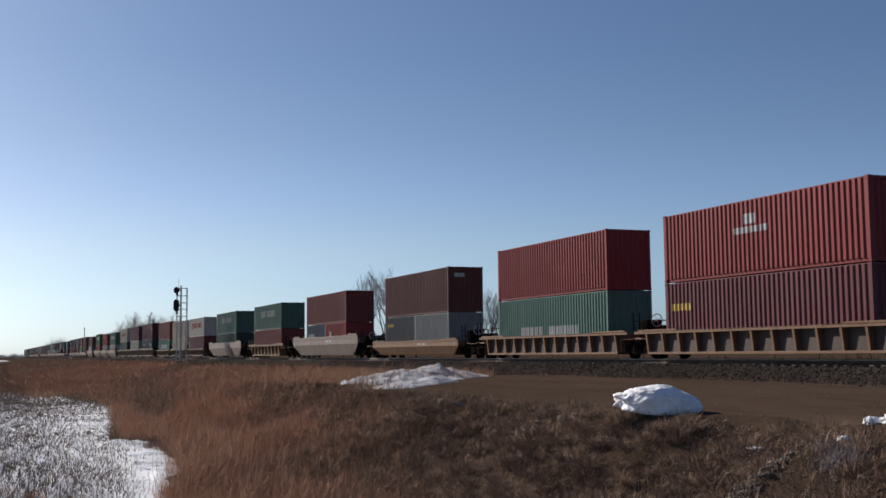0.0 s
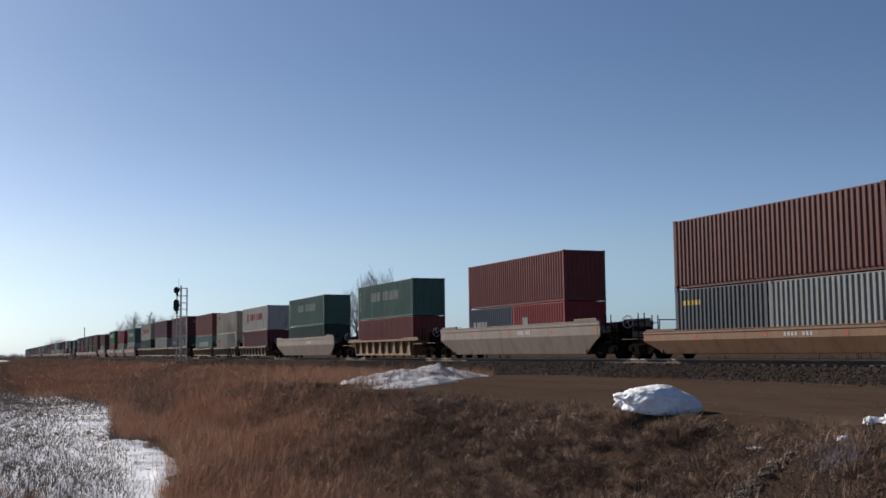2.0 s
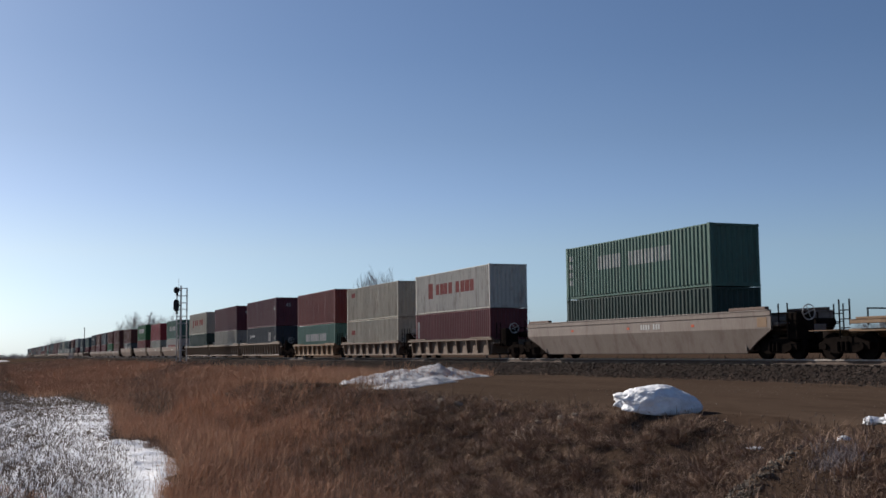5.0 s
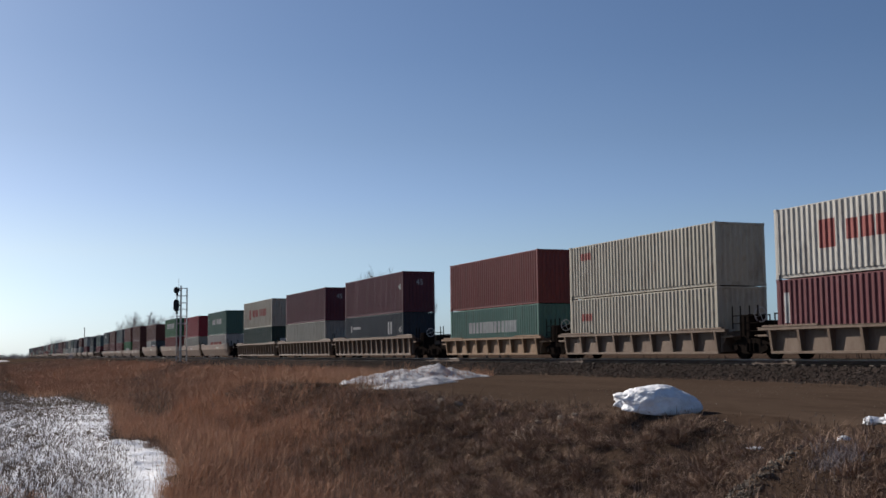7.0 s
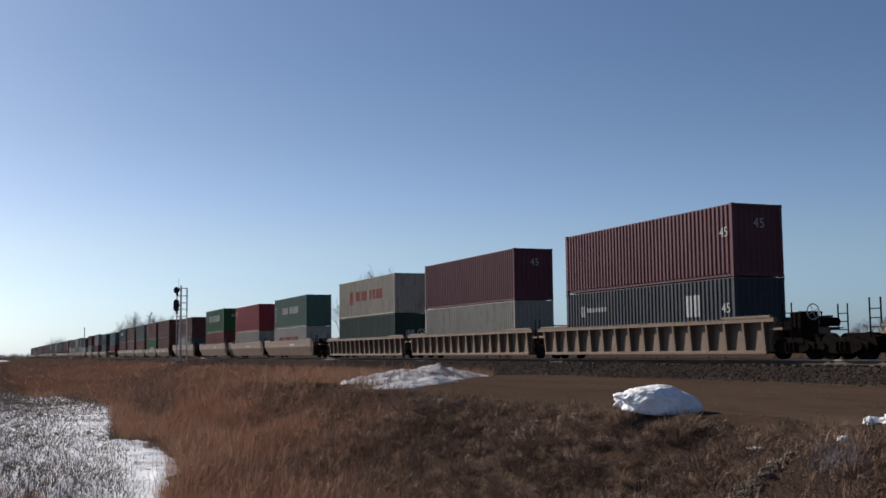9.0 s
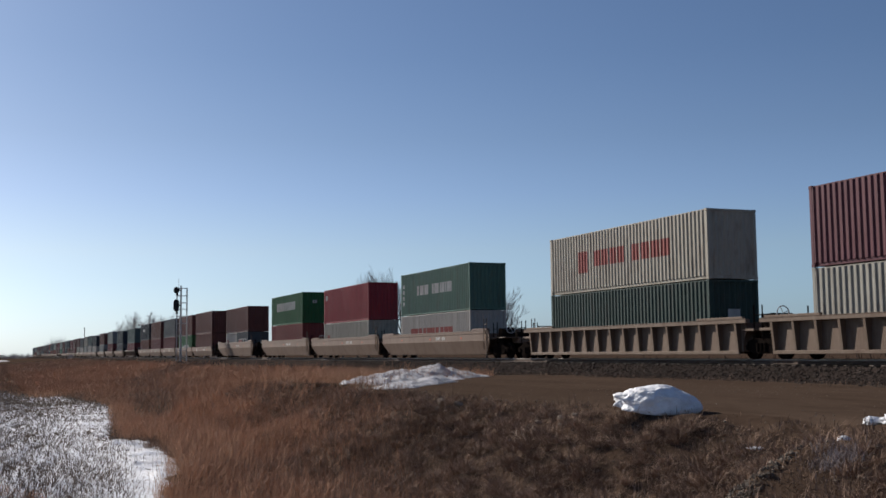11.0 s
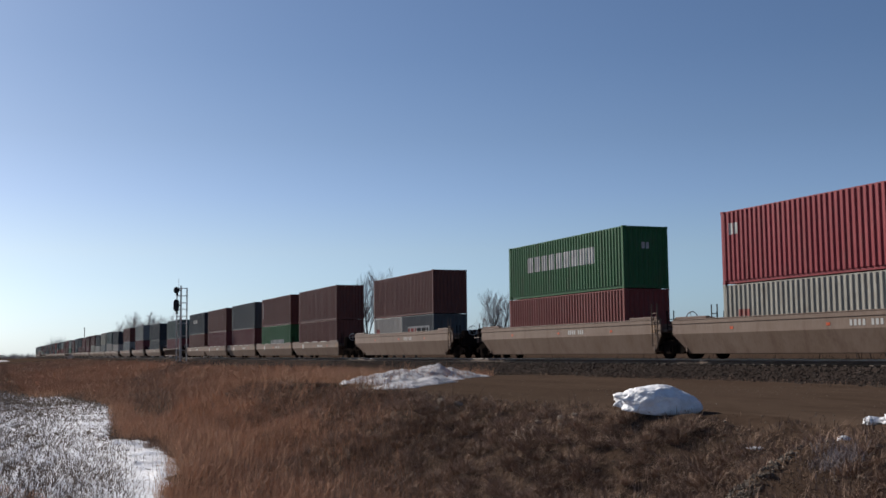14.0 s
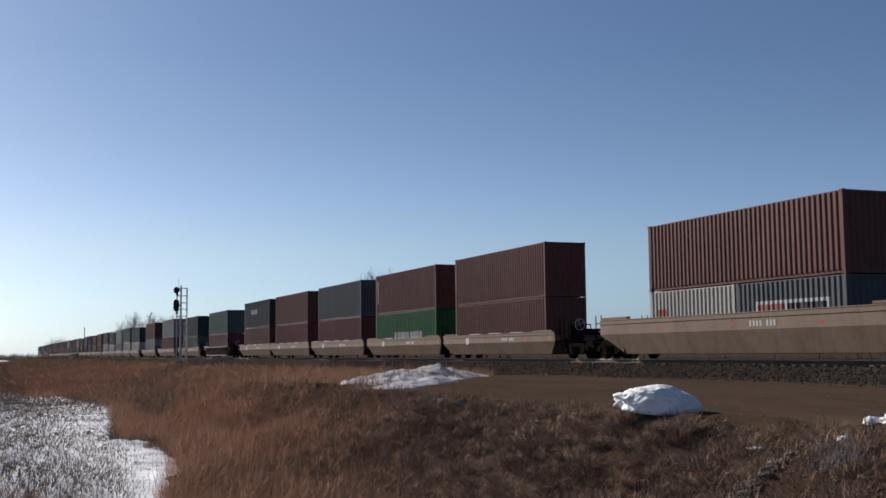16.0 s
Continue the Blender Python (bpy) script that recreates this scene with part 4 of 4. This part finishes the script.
def well_car(x, style, key, half, low, reach, trucks, posts=14, rails=True, label="", top=1.6, brake=1):
    """A well car unit. half, low: half lengths of the side at its top and bottom; reach: half length to the end of the decks."""
    ob = thing("well_car", label, "rail car", "well cars")
    m = coat(key)
    tag = (style, key, half, low, reach, posts, top)
    raise_by = Matrix.Translation((0, 0, 0.24)) @ Matrix.Diagonal((1, 1, (top - 0.24) / 1.36, 1)) @ Matrix.Translation((0, 0, -0.24))

    def sized(bm, name, material):
        me = mesh_of(bm, name, material)
        me.transform(raise_by)
        return me
    for s in (-1, 1):
        if style == "smooth":
            put("side", shared(("ss", tag, s), lambda: sized(smooth_side(half, low, s), "side", m)), ob)
            for e in (-1, 1):
                put("ledge_plate", shared(("lps", key, top), lambda: sized(boxes((-1.1, 1.1, -0.09, 0.10, 1.642, 1.74), bevel=0.012), "ledge_plate", coat("car_brown"))), ob, pose(e * (half - 1.35), s * 1.42, 0), "dark rusty plate on the side's top")
            if s < 0:
                put("warning_panel", shared(("warn", top), lambda: sized(boxes((-0.28, 0.28, -0.004, 0.004, 1.08, 1.40)), "warning_panel", coat("car_yellow"))), ob, pose(half - 0.5, -1.476, 0), "small yellow panel")
                for k in range(7):
                    put("marking", shared(("carmark", top), lambda: sized(boxes((-0.06, 0.06, -0.003, 0.003, 1.14, 1.34)), "marking", LETTER)), ob, pose(1.2 + 0.2 * k + (0.2 if k > 3 else 0), -1.475, 0))
            put("top_flange", shared(("tf", tag), lambda: sized(boxes((-half + 0.1, half - 0.1, -0.09, 0.09, 1.60, 1.64), bevel=0.01), "top_flange", m)), ob, pose(0, s * 1.43, 0))
        else:
            # orange cars get a darker brown sheet than their posts and chords
            put("side_sheet", shared(("sh", tag), lambda: sized(prism(bmesh.new(), [(-low - 0.35, 1.45), (low + 0.35, 1.45), (low + 0.33, 1.15), (low + 0.12, 0.7), (low, 0.32), (-low, 0.32), (-low - 0.12, 0.7), (-low - 0.33, 1.15)], 'y', -0.010, 0.010), "side_sheet", coat("car_dark_brown") if key == "car_orange" else m)), ob, pose(0, s * 1.245, 0), "side sheet behind the posts, darker on orange cars")
            put("top_chord", shared(("tc", tag), lambda: sized(boxes((-half, half, -0.10, 0.10, 1.42, 1.58), (-half, half, -0.115, 0.02, 1.575, 1.60), bevel=0.015), "top_chord", m)), ob, pose(0, s * 1.41, 0), "worn top chord")
            for e in (-1, 1):
                put("ledge_plate", shared(("lp", key, top), lambda: sized(boxes((-1.5, 1.5, -0.08, 0.06, 1.602, 1.69), bevel=0.012), "ledge_plate", m)), ob, pose(e * (half - 1.75), s * 1.40, 0), "raised plate on the chord")
            put("bottom_chord", shared(("bc", tag), lambda: sized(boxes((-low, low, -0.06, 0.06, 0.20, 0.34), bevel=0.015), "bottom_chord", m)), ob, pose(0, s * 1.35, 0))

            def post():
                bm = bmesh.new()
                prism(bm, [(0.09, 1.42), (-0.17, 1.42), (-0.14, 1.1), (-0.07, 0.34), (0.09, 0.34)], 'x', -0.06, 0.06)
                return sized(bm, "side_post", m)
            for i in range(posts):
                px = -low + 0.08 + i * (2 * low - 0.16) / (posts - 1)
                put("side_post", shared(("sp", key, top), post), ob, pose(px, s * 1.34, 0, 0, 0, 0 if s < 0 else 180))
    put("well_floor", shared(("wf", low), lambda: mesh_of(boxes((-low, low, -1.2, 1.2, 0.22, 0.28)), "well_floor", IRON)), ob)
    for e in (-1, 1):
        put("end_deck", shared(("ed", tag), lambda: sized(boxes((low + 0.1, reach - 0.15, -0.45, 0.45, 0.86, 1.16), (low + 0.05, half + 0.25, -1.33, 1.33, 1.10, 1.22), (low + 0.03, low + 0.13, -1.3, 1.3, 0.3, 1.45),
            (half - 0.1, reach - 0.35, -1.25, 1.25, 1.16, 1.20), bevel=0.02), "end_deck", m)), ob, pose(0, 0, 0, 0, 0, 0 if e > 0 else 180), "grimy end platform")
        if reach - half > 0.6:
            turn = pose(0, 0, 0, 0, 0, 0 if e > 0 else 180)
            for yy, peak in ((-1.28, 2.05), (-0.5, 1.75), (0.5, 1.75), (1.28, 2.05)):
                put("stanchion", shared(("st", peak), lambda: mesh_of(rod(bmesh.new(), (0, 0, 1.18), (0, 0, peak), 0.03, 6), "stanchion", IRON)), ob, turn @ pose(half + 0.22, yy, 0), "thin upright rail")
            put("crossbar", shared("crossbar", lambda: mesh_of(rod(bmesh.new(), (0, -0.53, 1.74), (0, 0.53, 1.74), 0.025, 6), "crossbar", IRON)), ob, turn @ pose(half + 0.22, 0, 0))
            for yy in (-1.28, 1.28):
                def ladder():
                    bm = rod(bmesh.new(), (0.5, 0, 0.72), (0.5, 0, 2.05), 0.028, 6)
                    for k in range(4):
                        rod(bm, (0, 0, 0.78 + 0.3 * k), (0.5, 0, 0.78 + 0.3 * k), 0.018, 6)
                    return mesh_of(bm, "ladder", IRON)
                put("ladder", shared("ladder", ladder), ob, turn @ pose(half + 0.22, yy, 0), "short side ladder")
    if style == "smooth" and half > 9 and key == "car_beige":
        def end_ladder():
            bm = bmesh.new()
            for dx in (0.0, 0.42):
                rod(bm, (dx, 0, 0.55), (dx, 0, top + 0.70), 0.030, 6)
            for k in range(5):
                rod(bm, (0, 0, 0.65 + 0.33 * k), (0.42, 0, 0.65 + 0.33 * k), 0.018, 6)
            return mesh_of(bm, "end_ladder", coat("car_tan"))
        for yy in (-1.55, 1.55):
            put("end_ladder", shared(("end_ladder", top), end_ladder), ob, pose(half - 0.55, yy, 0), "tan grab irons and ladder at the corner")
    if brake and reach - half > 0.6:
        turn = pose(0, 0, 0, 0, 0, 180 if brake < 0 else 0)
        put("brake_housing", shared("bh", lambda: mesh_of(boxes((0.30, 0.95, -1.05, -0.25, 0.7, 1.72), bevel=0.05), "brake_housing", IRON)), ob, turn @ pose(half, 0, 0), "grimy black brake housing")
        def ring():
            bm = bmesh.new()
            pts = [(0.28 * math.cos(a * math.pi / 8), 0.28 * math.sin(a * math.pi / 8)) for a in range(17)]
            for (a, b), (c, d) in zip(pts, pts[1:]):
                rod(bm, (0, a, b), (0, c, d), 0.022, 6)
            for k in range(4):
                a = k * math.pi / 2 + 0.4
                rod(bm, (0, 0, 0), (0, 0.27 * math.cos(a), 0.27 * math.sin(a)), 0.014, 5)
            return mesh_of(bm, "brake_wheel", GALVANISED)
        put("brake_wheel", shared("bw", ring), ob, turn @ pose(half + 1.0, -0.55, 1.72), "pale hand brake wheel")
        put("air_tank", shared("at", lambda: mesh_of(rod(bmesh.new(), (0, 0.0, 1.36), (0, 0.95, 1.36), 0.16, 12), "air_tank", IRON)), ob, turn @ pose(half + 0.55, 0, 0))
    if rails:
        for e in (-1, 1):
            put("coupler", shared(("cpl", reach), lambda: mesh_of(boxes((reach - 0.3, reach + 0.2, -0.12, 0.12, 0.72, 0.98), (reach + 0.1, reach + 0.42, -0.2, 0.16, 0.68, 1.0), bevel=0.03), "coupler", IRON)), ob, pose(0, 0, 0, 0, 0, 0 if e > 0 else 180))
    for rx in ((-low * 0.62, 0.1, low * 0.62) if style == "smooth" else ()):
        put("reflector", shared("reflector", lambda: mesh_of(boxes((-0.1, 0.1, -0.004, 0.004, -0.05, 0.05)), "reflector", REFLECTOR)), ob, pose(rx, -1.476, 0.24 + (1.22 - 0.24) * (top - 0.24) / 1.36), "small reflector")
    for tx in trucks:
        truck(ob, tx)
    TRAIN.append((ob, x, 0.0))
    return ob


# ---------------------------------------------------------------- the consist
HC, STD = 2.896, 2.591
W, R_, Y_ = LETTER, LETTER_RED, LETTER_GOLD
BASE = 0.33


def stack(x, top, low, floor=BASE):
    """top: (length, height, colour, label, marks); low: a list of such boxes with their offset in x first."""
    h = 0
    for dx, length, tall, key, label, marks in low:
        container(length, tall, key, x + dx, floor, label, marks=marks)
        h = max(h, tall)
    length, tall, key, label, marks = top
    container(length, tall, key, x, floor + h + 0.015, label, marks=marks)


F40, F45, F20 = 12.192, 13.716, 6.058
RIBBED = "ribbed steel well car with worn {} paint and dark trucks"
PLAIN = "smooth-sided steel well car in dusty {} paint"
MARK_CS = [("bars", -2.9, -0.8, 1.3, 1.95, 5, W), ("bars", -0.2, 3.3, 1.3, 1.95, 8, W), *[("bars", -5.8, -5.45, 0.7 + 0.4 * k, 0.95 + 0.4 * k, 1, W) for k in range(4)]]
MARK_OLD = [(*m[:6], LETTER_FADED) for m in MARK_CS]
MARK_CS_LOW = [("bars", -3.2, 3.4, 1.15, 1.8, 13, W)]
MARK_YM = [("bars", -3.7, -2.9, 0.95, 1.95, 1, R_), ("bars", -2.4, 0.4, 1.15, 1.85, 4, R_), ("bars", 0.9, 3.9, 1.15, 1.85, 4, R_)]
MARK_EV = [("bars", -3.8, 3.5, 1.35, 2.15, 9, W), ("end", -0.2, -0.03, 1.85, 2.15, 1, W), ("end", 0.03, 0.2, 1.85, 2.15, 1, W)]
MARK_45 = [("45", 0.1, 0, 1.95, 2.35, 1, W), ("45 side", 6.28, 0, 1.6, 2.0, 1, W)]
def unit(x, style, key, half, low, reach, trucks, posts, word, coupled, rim, upper, below):
    """One well car of the train with its two layers of boxes; rim: the height of the car's sides."""
    body = well_car(x, style, key, half, low, reach, trucks, posts or 14, coupled, (RIBBED if style == "ribbed" else PLAIN).format(word), rim)
    stack(x, upper, below)
    if word == "pale beige":
        car = body
        z = 0.24 + (1.24 - 0.24) * (rim - 0.24) / 1.36
        put("emblem", shared("emblem", lambda: mesh_of(rod(bmesh.new(), (0, -0.004, 0), (0, 0.004, 0), 0.26, 20), "emblem", LETTER)), car, pose(-low * 0.55, -1.476, z), "round white emblem")
        for dx in (-2.6, 0.2, 3.0):
            put("top_plate", shared("top_plate", lambda: mesh_of(boxes((-0.75, 0.75, -0.06, 0.06, 0.0, 0.05), bevel=0.01), "top_plate", coat("pale_grey"))), car, pose(dx, -1.43, 0.24 + (1.645 - 0.24) * (rim - 0.24) / 1.36), "pale worn plate on the rim")


# place, style, colour, half lengths at top, bottom and deck, trucks, posts, colour word, coupled, rim; upper box; lower boxes
unit(115.7, "ribbed", "car_orange", 8.2, 7.3, 8.5, (8.5, -8.5), 13, "orange", False, 1.22,
     (F40, HC, "red", "red corrugated freight container with a pale emblem", [("bars", -0.6, 0.1, 1.95, 2.35, 1, W), ("bars", -1.2, 0.9, 1.6, 1.85, 4, W)]),
     [(0, F40, HC, "maroon", "faded maroon container with yellow lettering bars", [("bars", -5.6, -4.2, 1.7, 2.0, 5, Y_)])])
unit(98.7, "ribbed", "car_orange", 8.2, 7.2, 9.6, (-8.8,), 13, "orange", True, 1.22,
     (F40, HC, "red", "bright red corrugated freight container", []),
     [(0, F40, HC, "pale_green", "pale green container with worn white lettering bars", [("bars", -3.2, -0.6, 0.7, 1.35, 5, W), ("bars", 0.0, 3.2, 0.7, 1.35, 8, W)])])
unit(79.0, "smooth", "car_orange", 8.2, 7.0, 10.8, (8.9, -8.9), 0, "orange", True, 1.18,
     (F40, HC, "red_brown", "brown corrugated container, small white mark on its end", [("end", -0.75, -0.05, 2.25, 2.5, 1, W)]),
     [(-3.07, F20, STD, "slate", "short slate blue container in the well", [("bars", -2.5, -1.2, 1.9, 2.1, 4, Y_)]), (3.07, F20, STD, "grey", "short pale grey container in the well", [])])
unit(57.0, "smooth", "car_grey", 10.0, 8.2, 10.9, (9.7, -9.7), 0, "grey", True, 1.78,
     (F40, STD, "rust_red", "rust red corrugated freight container", []),
     [(-3.07, F20, STD, "blue", "short grey-blue container in the well", [("bars", -2.3, -0.4, 1.5, 1.8, 5, W)]), (3.07, F20, STD, "red", "short red container with a pale emblem", [("bars", -1.9, -1.2, 1.2, 1.9, 1, W)])])
unit(35.1, "ribbed", "car_yellow", 7.9, 6.2, 10.6, (8.7, -8.7), 9, "yellow", True, 1.35,
     (F40, STD, "green", "grey-green container with worn white lettering bars", MARK_OLD),
     [(0, F40, STD, "rust_red", "rust red container in a yellow well car", [])])
unit(13.1, "smooth", "car_grey", 10.0, 8.2, 10.9, (9.7, -9.7), 0, "pale grey", True, 1.8,
     (F40, STD, "green", "grey-green container with faded white lettering bars", MARK_OLD),
     [(0, F40, STD, "dark_green", "dark green container with pale bars on its side", [("bars", -5.0, -2.4, 0.6, 1.3, 5, W), ("bars", 1.0, 5.2, 0.6, 1.2, 6, W)])])
unit(-8.4, "ribbed", "car_tan", 6.9, 6.3, 7.8, (9.3, -7.8), 9, "tan", False, 1.2,
     (F40, STD, "white", "dirty white container with red lettering bars", MARK_YM),
     [(0, F40, STD, "maroon", "dark red container with small white marks", [("bars", -5.7, -5.4, 1.0, 2.1, 1, W)])])
unit(-24.2, "ribbed", "car_tan", 6.9, 6.3, 7.8, (-7.8,), 9, "tan", False, 1.2,
     (F40, STD, "cream", "cream corrugated container with a small red emblem", [("bars", -5.0, -3.9, 1.85, 2.2, 3, R_)]),
     [(0, F40, STD, "cream", "cream container with a small red emblem", [("bars", -5.0, -3.9, 1.5, 1.85, 3, R_)])])
unit(-39.9, "ribbed", "car_yellow", 6.9, 6.3, 7.9, (-9.2,), 9, "yellow", False, 1.2,
     (F40, HC, "rust_red", "rust red corrugated freight container", []),
     [(0, F40, STD, "pale_green", "pale green container with white lettering bars", MARK_CS_LOW)])
unit(-61.6, "ribbed", "car_tan", 9.5, 8.9, 10.4, (9.9, -9.85), 16, "tan", False, 1.55,
     (F45, HC, "purple", "long plum-red container numbered 45", MARK_45),
     [(0, F45, HC, "navy", "long dark blue container with white marks", [("bars", -5.4, -5.0, 1.7, 2.2, 1, W), ("bars", -4.8, -2.9, 1.9, 2.1, 7, W), ("bars", 3.5, 4.6, 1.4, 2.3, 2, W), ("45 side", 6.28, 0, 1.5, 1.9, 1, W), ("45", 0.5, 0, 0.95, 1.25, 1, W)])])
unit(-81.3, "ribbed", "car_tan", 9.5, 8.9, 9.7, (-9.9,), 16, "tan", False, 1.55,
     (F45, HC, "purple", "long plum-red container numbered 45", MARK_45[:1]),
     [(0, F45, HC, "stone", "long stone grey corrugated container", [])])
unit(-101.1, "ribbed", "car_tan", 9.5, 8.9, 10.6, (-9.9,), 16, "tan", False, 1.55,
     (F45, HC, "cream", "long rust-stained cream container with red lettering bars", [("bars", -3.9, -3.0, 0.95, 2.0, 1, R_), ("bars", -2.4, 0.5, 1.2, 1.95, 4, R_), ("bars", 1.0, 4.2, 1.2, 1.95, 4, R_)]),
     [(0, F45, HC, "dark_green", "long dark green container, pale emblem on its end", [("end", -0.3, 0.3, 1.2, 1.7, 1, W)])])
unit(-124.6, "smooth", "car_beige", 9.4, 8.5, 11.4, (9.8, -9.8), 0, "beige", False, 1.61,
     (F40, HC, "green", "grey-green container with white lettering bars", MARK_CS),
     [(0, F40, STD, "pale_grey", "pale grey container with red lettering bars", [("bars", -4.2, 3.4, 1.10, 1.68, 10, R_)])])
unit(-144.2, "smooth", "car_beige", 9.3, 8.5, 9.7, (-9.8,), 0, "beige", False, 1.61,
     (F40, HC, "bright_red", "crimson red container with a small white mark", [("bars", -5.6, -5.0, 1.95, 2.4, 2, W)]),
     [(0, F40, STD, "stone", "stone grey container with a small red mark", [("bars", -5.2, -4.4, 1.3, 1.6, 2, R_)])])
unit(-163.8, "smooth", "car_beige", 9.4, 8.5, 11.4, (-9.8,), 0, "beige", False, 1.68,
     (F40, HC, "leaf_green", "bright green container with large white lettering bars", MARK_EV),
     [(0, F40, HC, "rust_red", "rust red container below a green one", [])])
unit(-187.6, "smooth", "car_beige", 10.0, 8.2, 11.0, (9.8, -9.8), 0, "beige", True, 1.76,
     (F40, HC, "red_brown", "red-brown corrugated freight container", []),
     [(-3.07, F20, STD, "pale_grey", "short white container with a red mark", [("bars", -2.5, -1.7, 1.2, 1.8, 1, R_)]), (3.07, F20, STD, "slate", "short grey-blue container with white lettering bars", [("bars", -1.9, 2.2, 1.05, 1.85, 1, W), ("over", -1.75, -0.15, 1.18, 1.72, 4, R_), ("over", -0.05, 2.1, 1.18, 1.72, 5, BLACK)])])
unit(-209.7, "smooth", "car_beige", 7.5, 6.7, 8.6, (9.0, -7.8), 0, "pale beige", False, 1.36,
     (F40, HC, "red_brown", "red-brown corrugated freight container", []),
     [(0, F40, HC, "red_brown", "red-brown container in a beige well car", [])])
unit(-225.2, "smooth", "car_beige", 7.5, 6.7, 7.7, (-7.9,), 0, "pale beige", False, 1.36,
     (F40, HC, "red_brown", "red-brown corrugated freight container", [("bars", -5.8, -5.55, 0.8, 2.5, 1, W)]),
     [(0, F40, HC, "leaf_green", "green container with white lettering bars", [("bars", -2.0, 3.6, 0.9, 1.5, 9, W)])])
unit(-241.1, "smooth", "car_beige", 7.5, 6.7, 7.7, (-7.9,), 0, "pale beige", False, 1.36,
     (F40, HC, "slate", "dark slate blue corrugated container", []),
     [(0, F40, HC, "maroon", "dark maroon container in a beige well car", [])])
unit(-257.0, "smooth", "car_beige", 7.5, 6.7, 7.7, (-7.6,), 0, "pale beige", False, 1.36,
     (F40, HC, "red_brown", "red-brown corrugated freight container", []),
     [(0, F40, HC, "maroon", "dark maroon container in a beige well car", [])])
unit(-272.1, "smooth", "car_beige", 7.5, 6.7, 8.4, (-9.0,), 0, "pale beige", False, 1.36,
     (F40, HC, "navy", "navy blue container with white lettering bars", [("bars", -2.6, 0.4, 1.5, 2.0, 4, W)]),
     [(0, F40, HC, "red_brown", "red-brown container in a beige well car", [])])
unit(-294.3, "ribbed", "car_brown", 8.2, 7.0, 10.6, (9.0, -9.0), 12, "brown", True, 1.4,
     (F40, HC, "teal_grey", "teal grey corrugated freight container", []),
     [(0, F40, STD, "maroon", "dark maroon container in a brown well car", [])])

# the far rest of the train
rng = random.Random(4)
FAR = ["red_brown", "brown", "maroon", "slate", "navy", "teal_grey", "grey", "green", "rust_red", "stone", "brown", "purple"]
KNOWN = [("navy", "slate"), ("grey", "maroon"), ("red_brown", "grey"), ("navy", "pale_grey"), ("teal_grey", "pale_grey"), ("stone", "grey"), ("slate", "pale_grey"), ("brown", "stone"),
         ("brown", "maroon"), ("maroon", "brown"), ("navy", "brown")]
WORDS = {k: k.replace("_", " ") for k in PAINTS}
x, k = -315.6, 0
while x > -880:
    single = k < 3
    first, last = (k - 3) % 5 == 0, (k - 3) % 5 == 4
    ends = (9.6, -9.6) if single else (7.8, -7.8) if first else (-7.8,)
    well_car(x, "ribbed" if k > 12 and (k // 5) % 3 == 2 else "smooth", "car_beige" if (k // 5) % 2 == 0 else "car_tan", 9.6 if single else 7.4, 8.2 if single else 6.6,
             10.6 if single else 7.9, ends, 9, False, "dusty beige steel well car in the long train", 1.36)
    a, b = KNOWN[k] if k < len(KNOWN) else (rng.choice(FAR), rng.choice(FAR))
    stack(x, (F40, HC, a, WORDS[a] + " corrugated container in the long train", []), [(0, F40, HC if k % 3 else STD, b, WORDS[b] + " container low in its well car", [])])
    x -= 22.0 if single else 17.8 if last else 15.7
    k += 1


# ---------------------------------------------------------------- motions
def motions():
    times = [0, 2, 4, 6, 8, 10, 12, 14, 16]
    for ob, x, z in TRAIN:
        walk(ob, [(t, pose(x + SPEED * (t - 8) + 0.5 * GAIN * (t - 8) ** 2, TRACK_Y, z)) for t in times])
    for dx, axles in AXLES.items():
        rows = []
        for f in range(0, 16 * FPS + 1):
            t = f / FPS
            roll = (SPEED * (t - 8) + 0.5 * GAIN * (t - 8) ** 2) / 0.457
            rows.append((t, pose(dx, 0, 0.457, 0, math.degrees(roll), 0)))
        walk(axles[0], rows)
        keys = axles[0].animation_data
        for ob in axles[1:]:
            ob.rotation_mode = "QUATERNION"
            ob.animation_data_create()
            ob.animation_data.action = keys.action
            ob.animation_data.action_slot = keys.action_slot


motions()
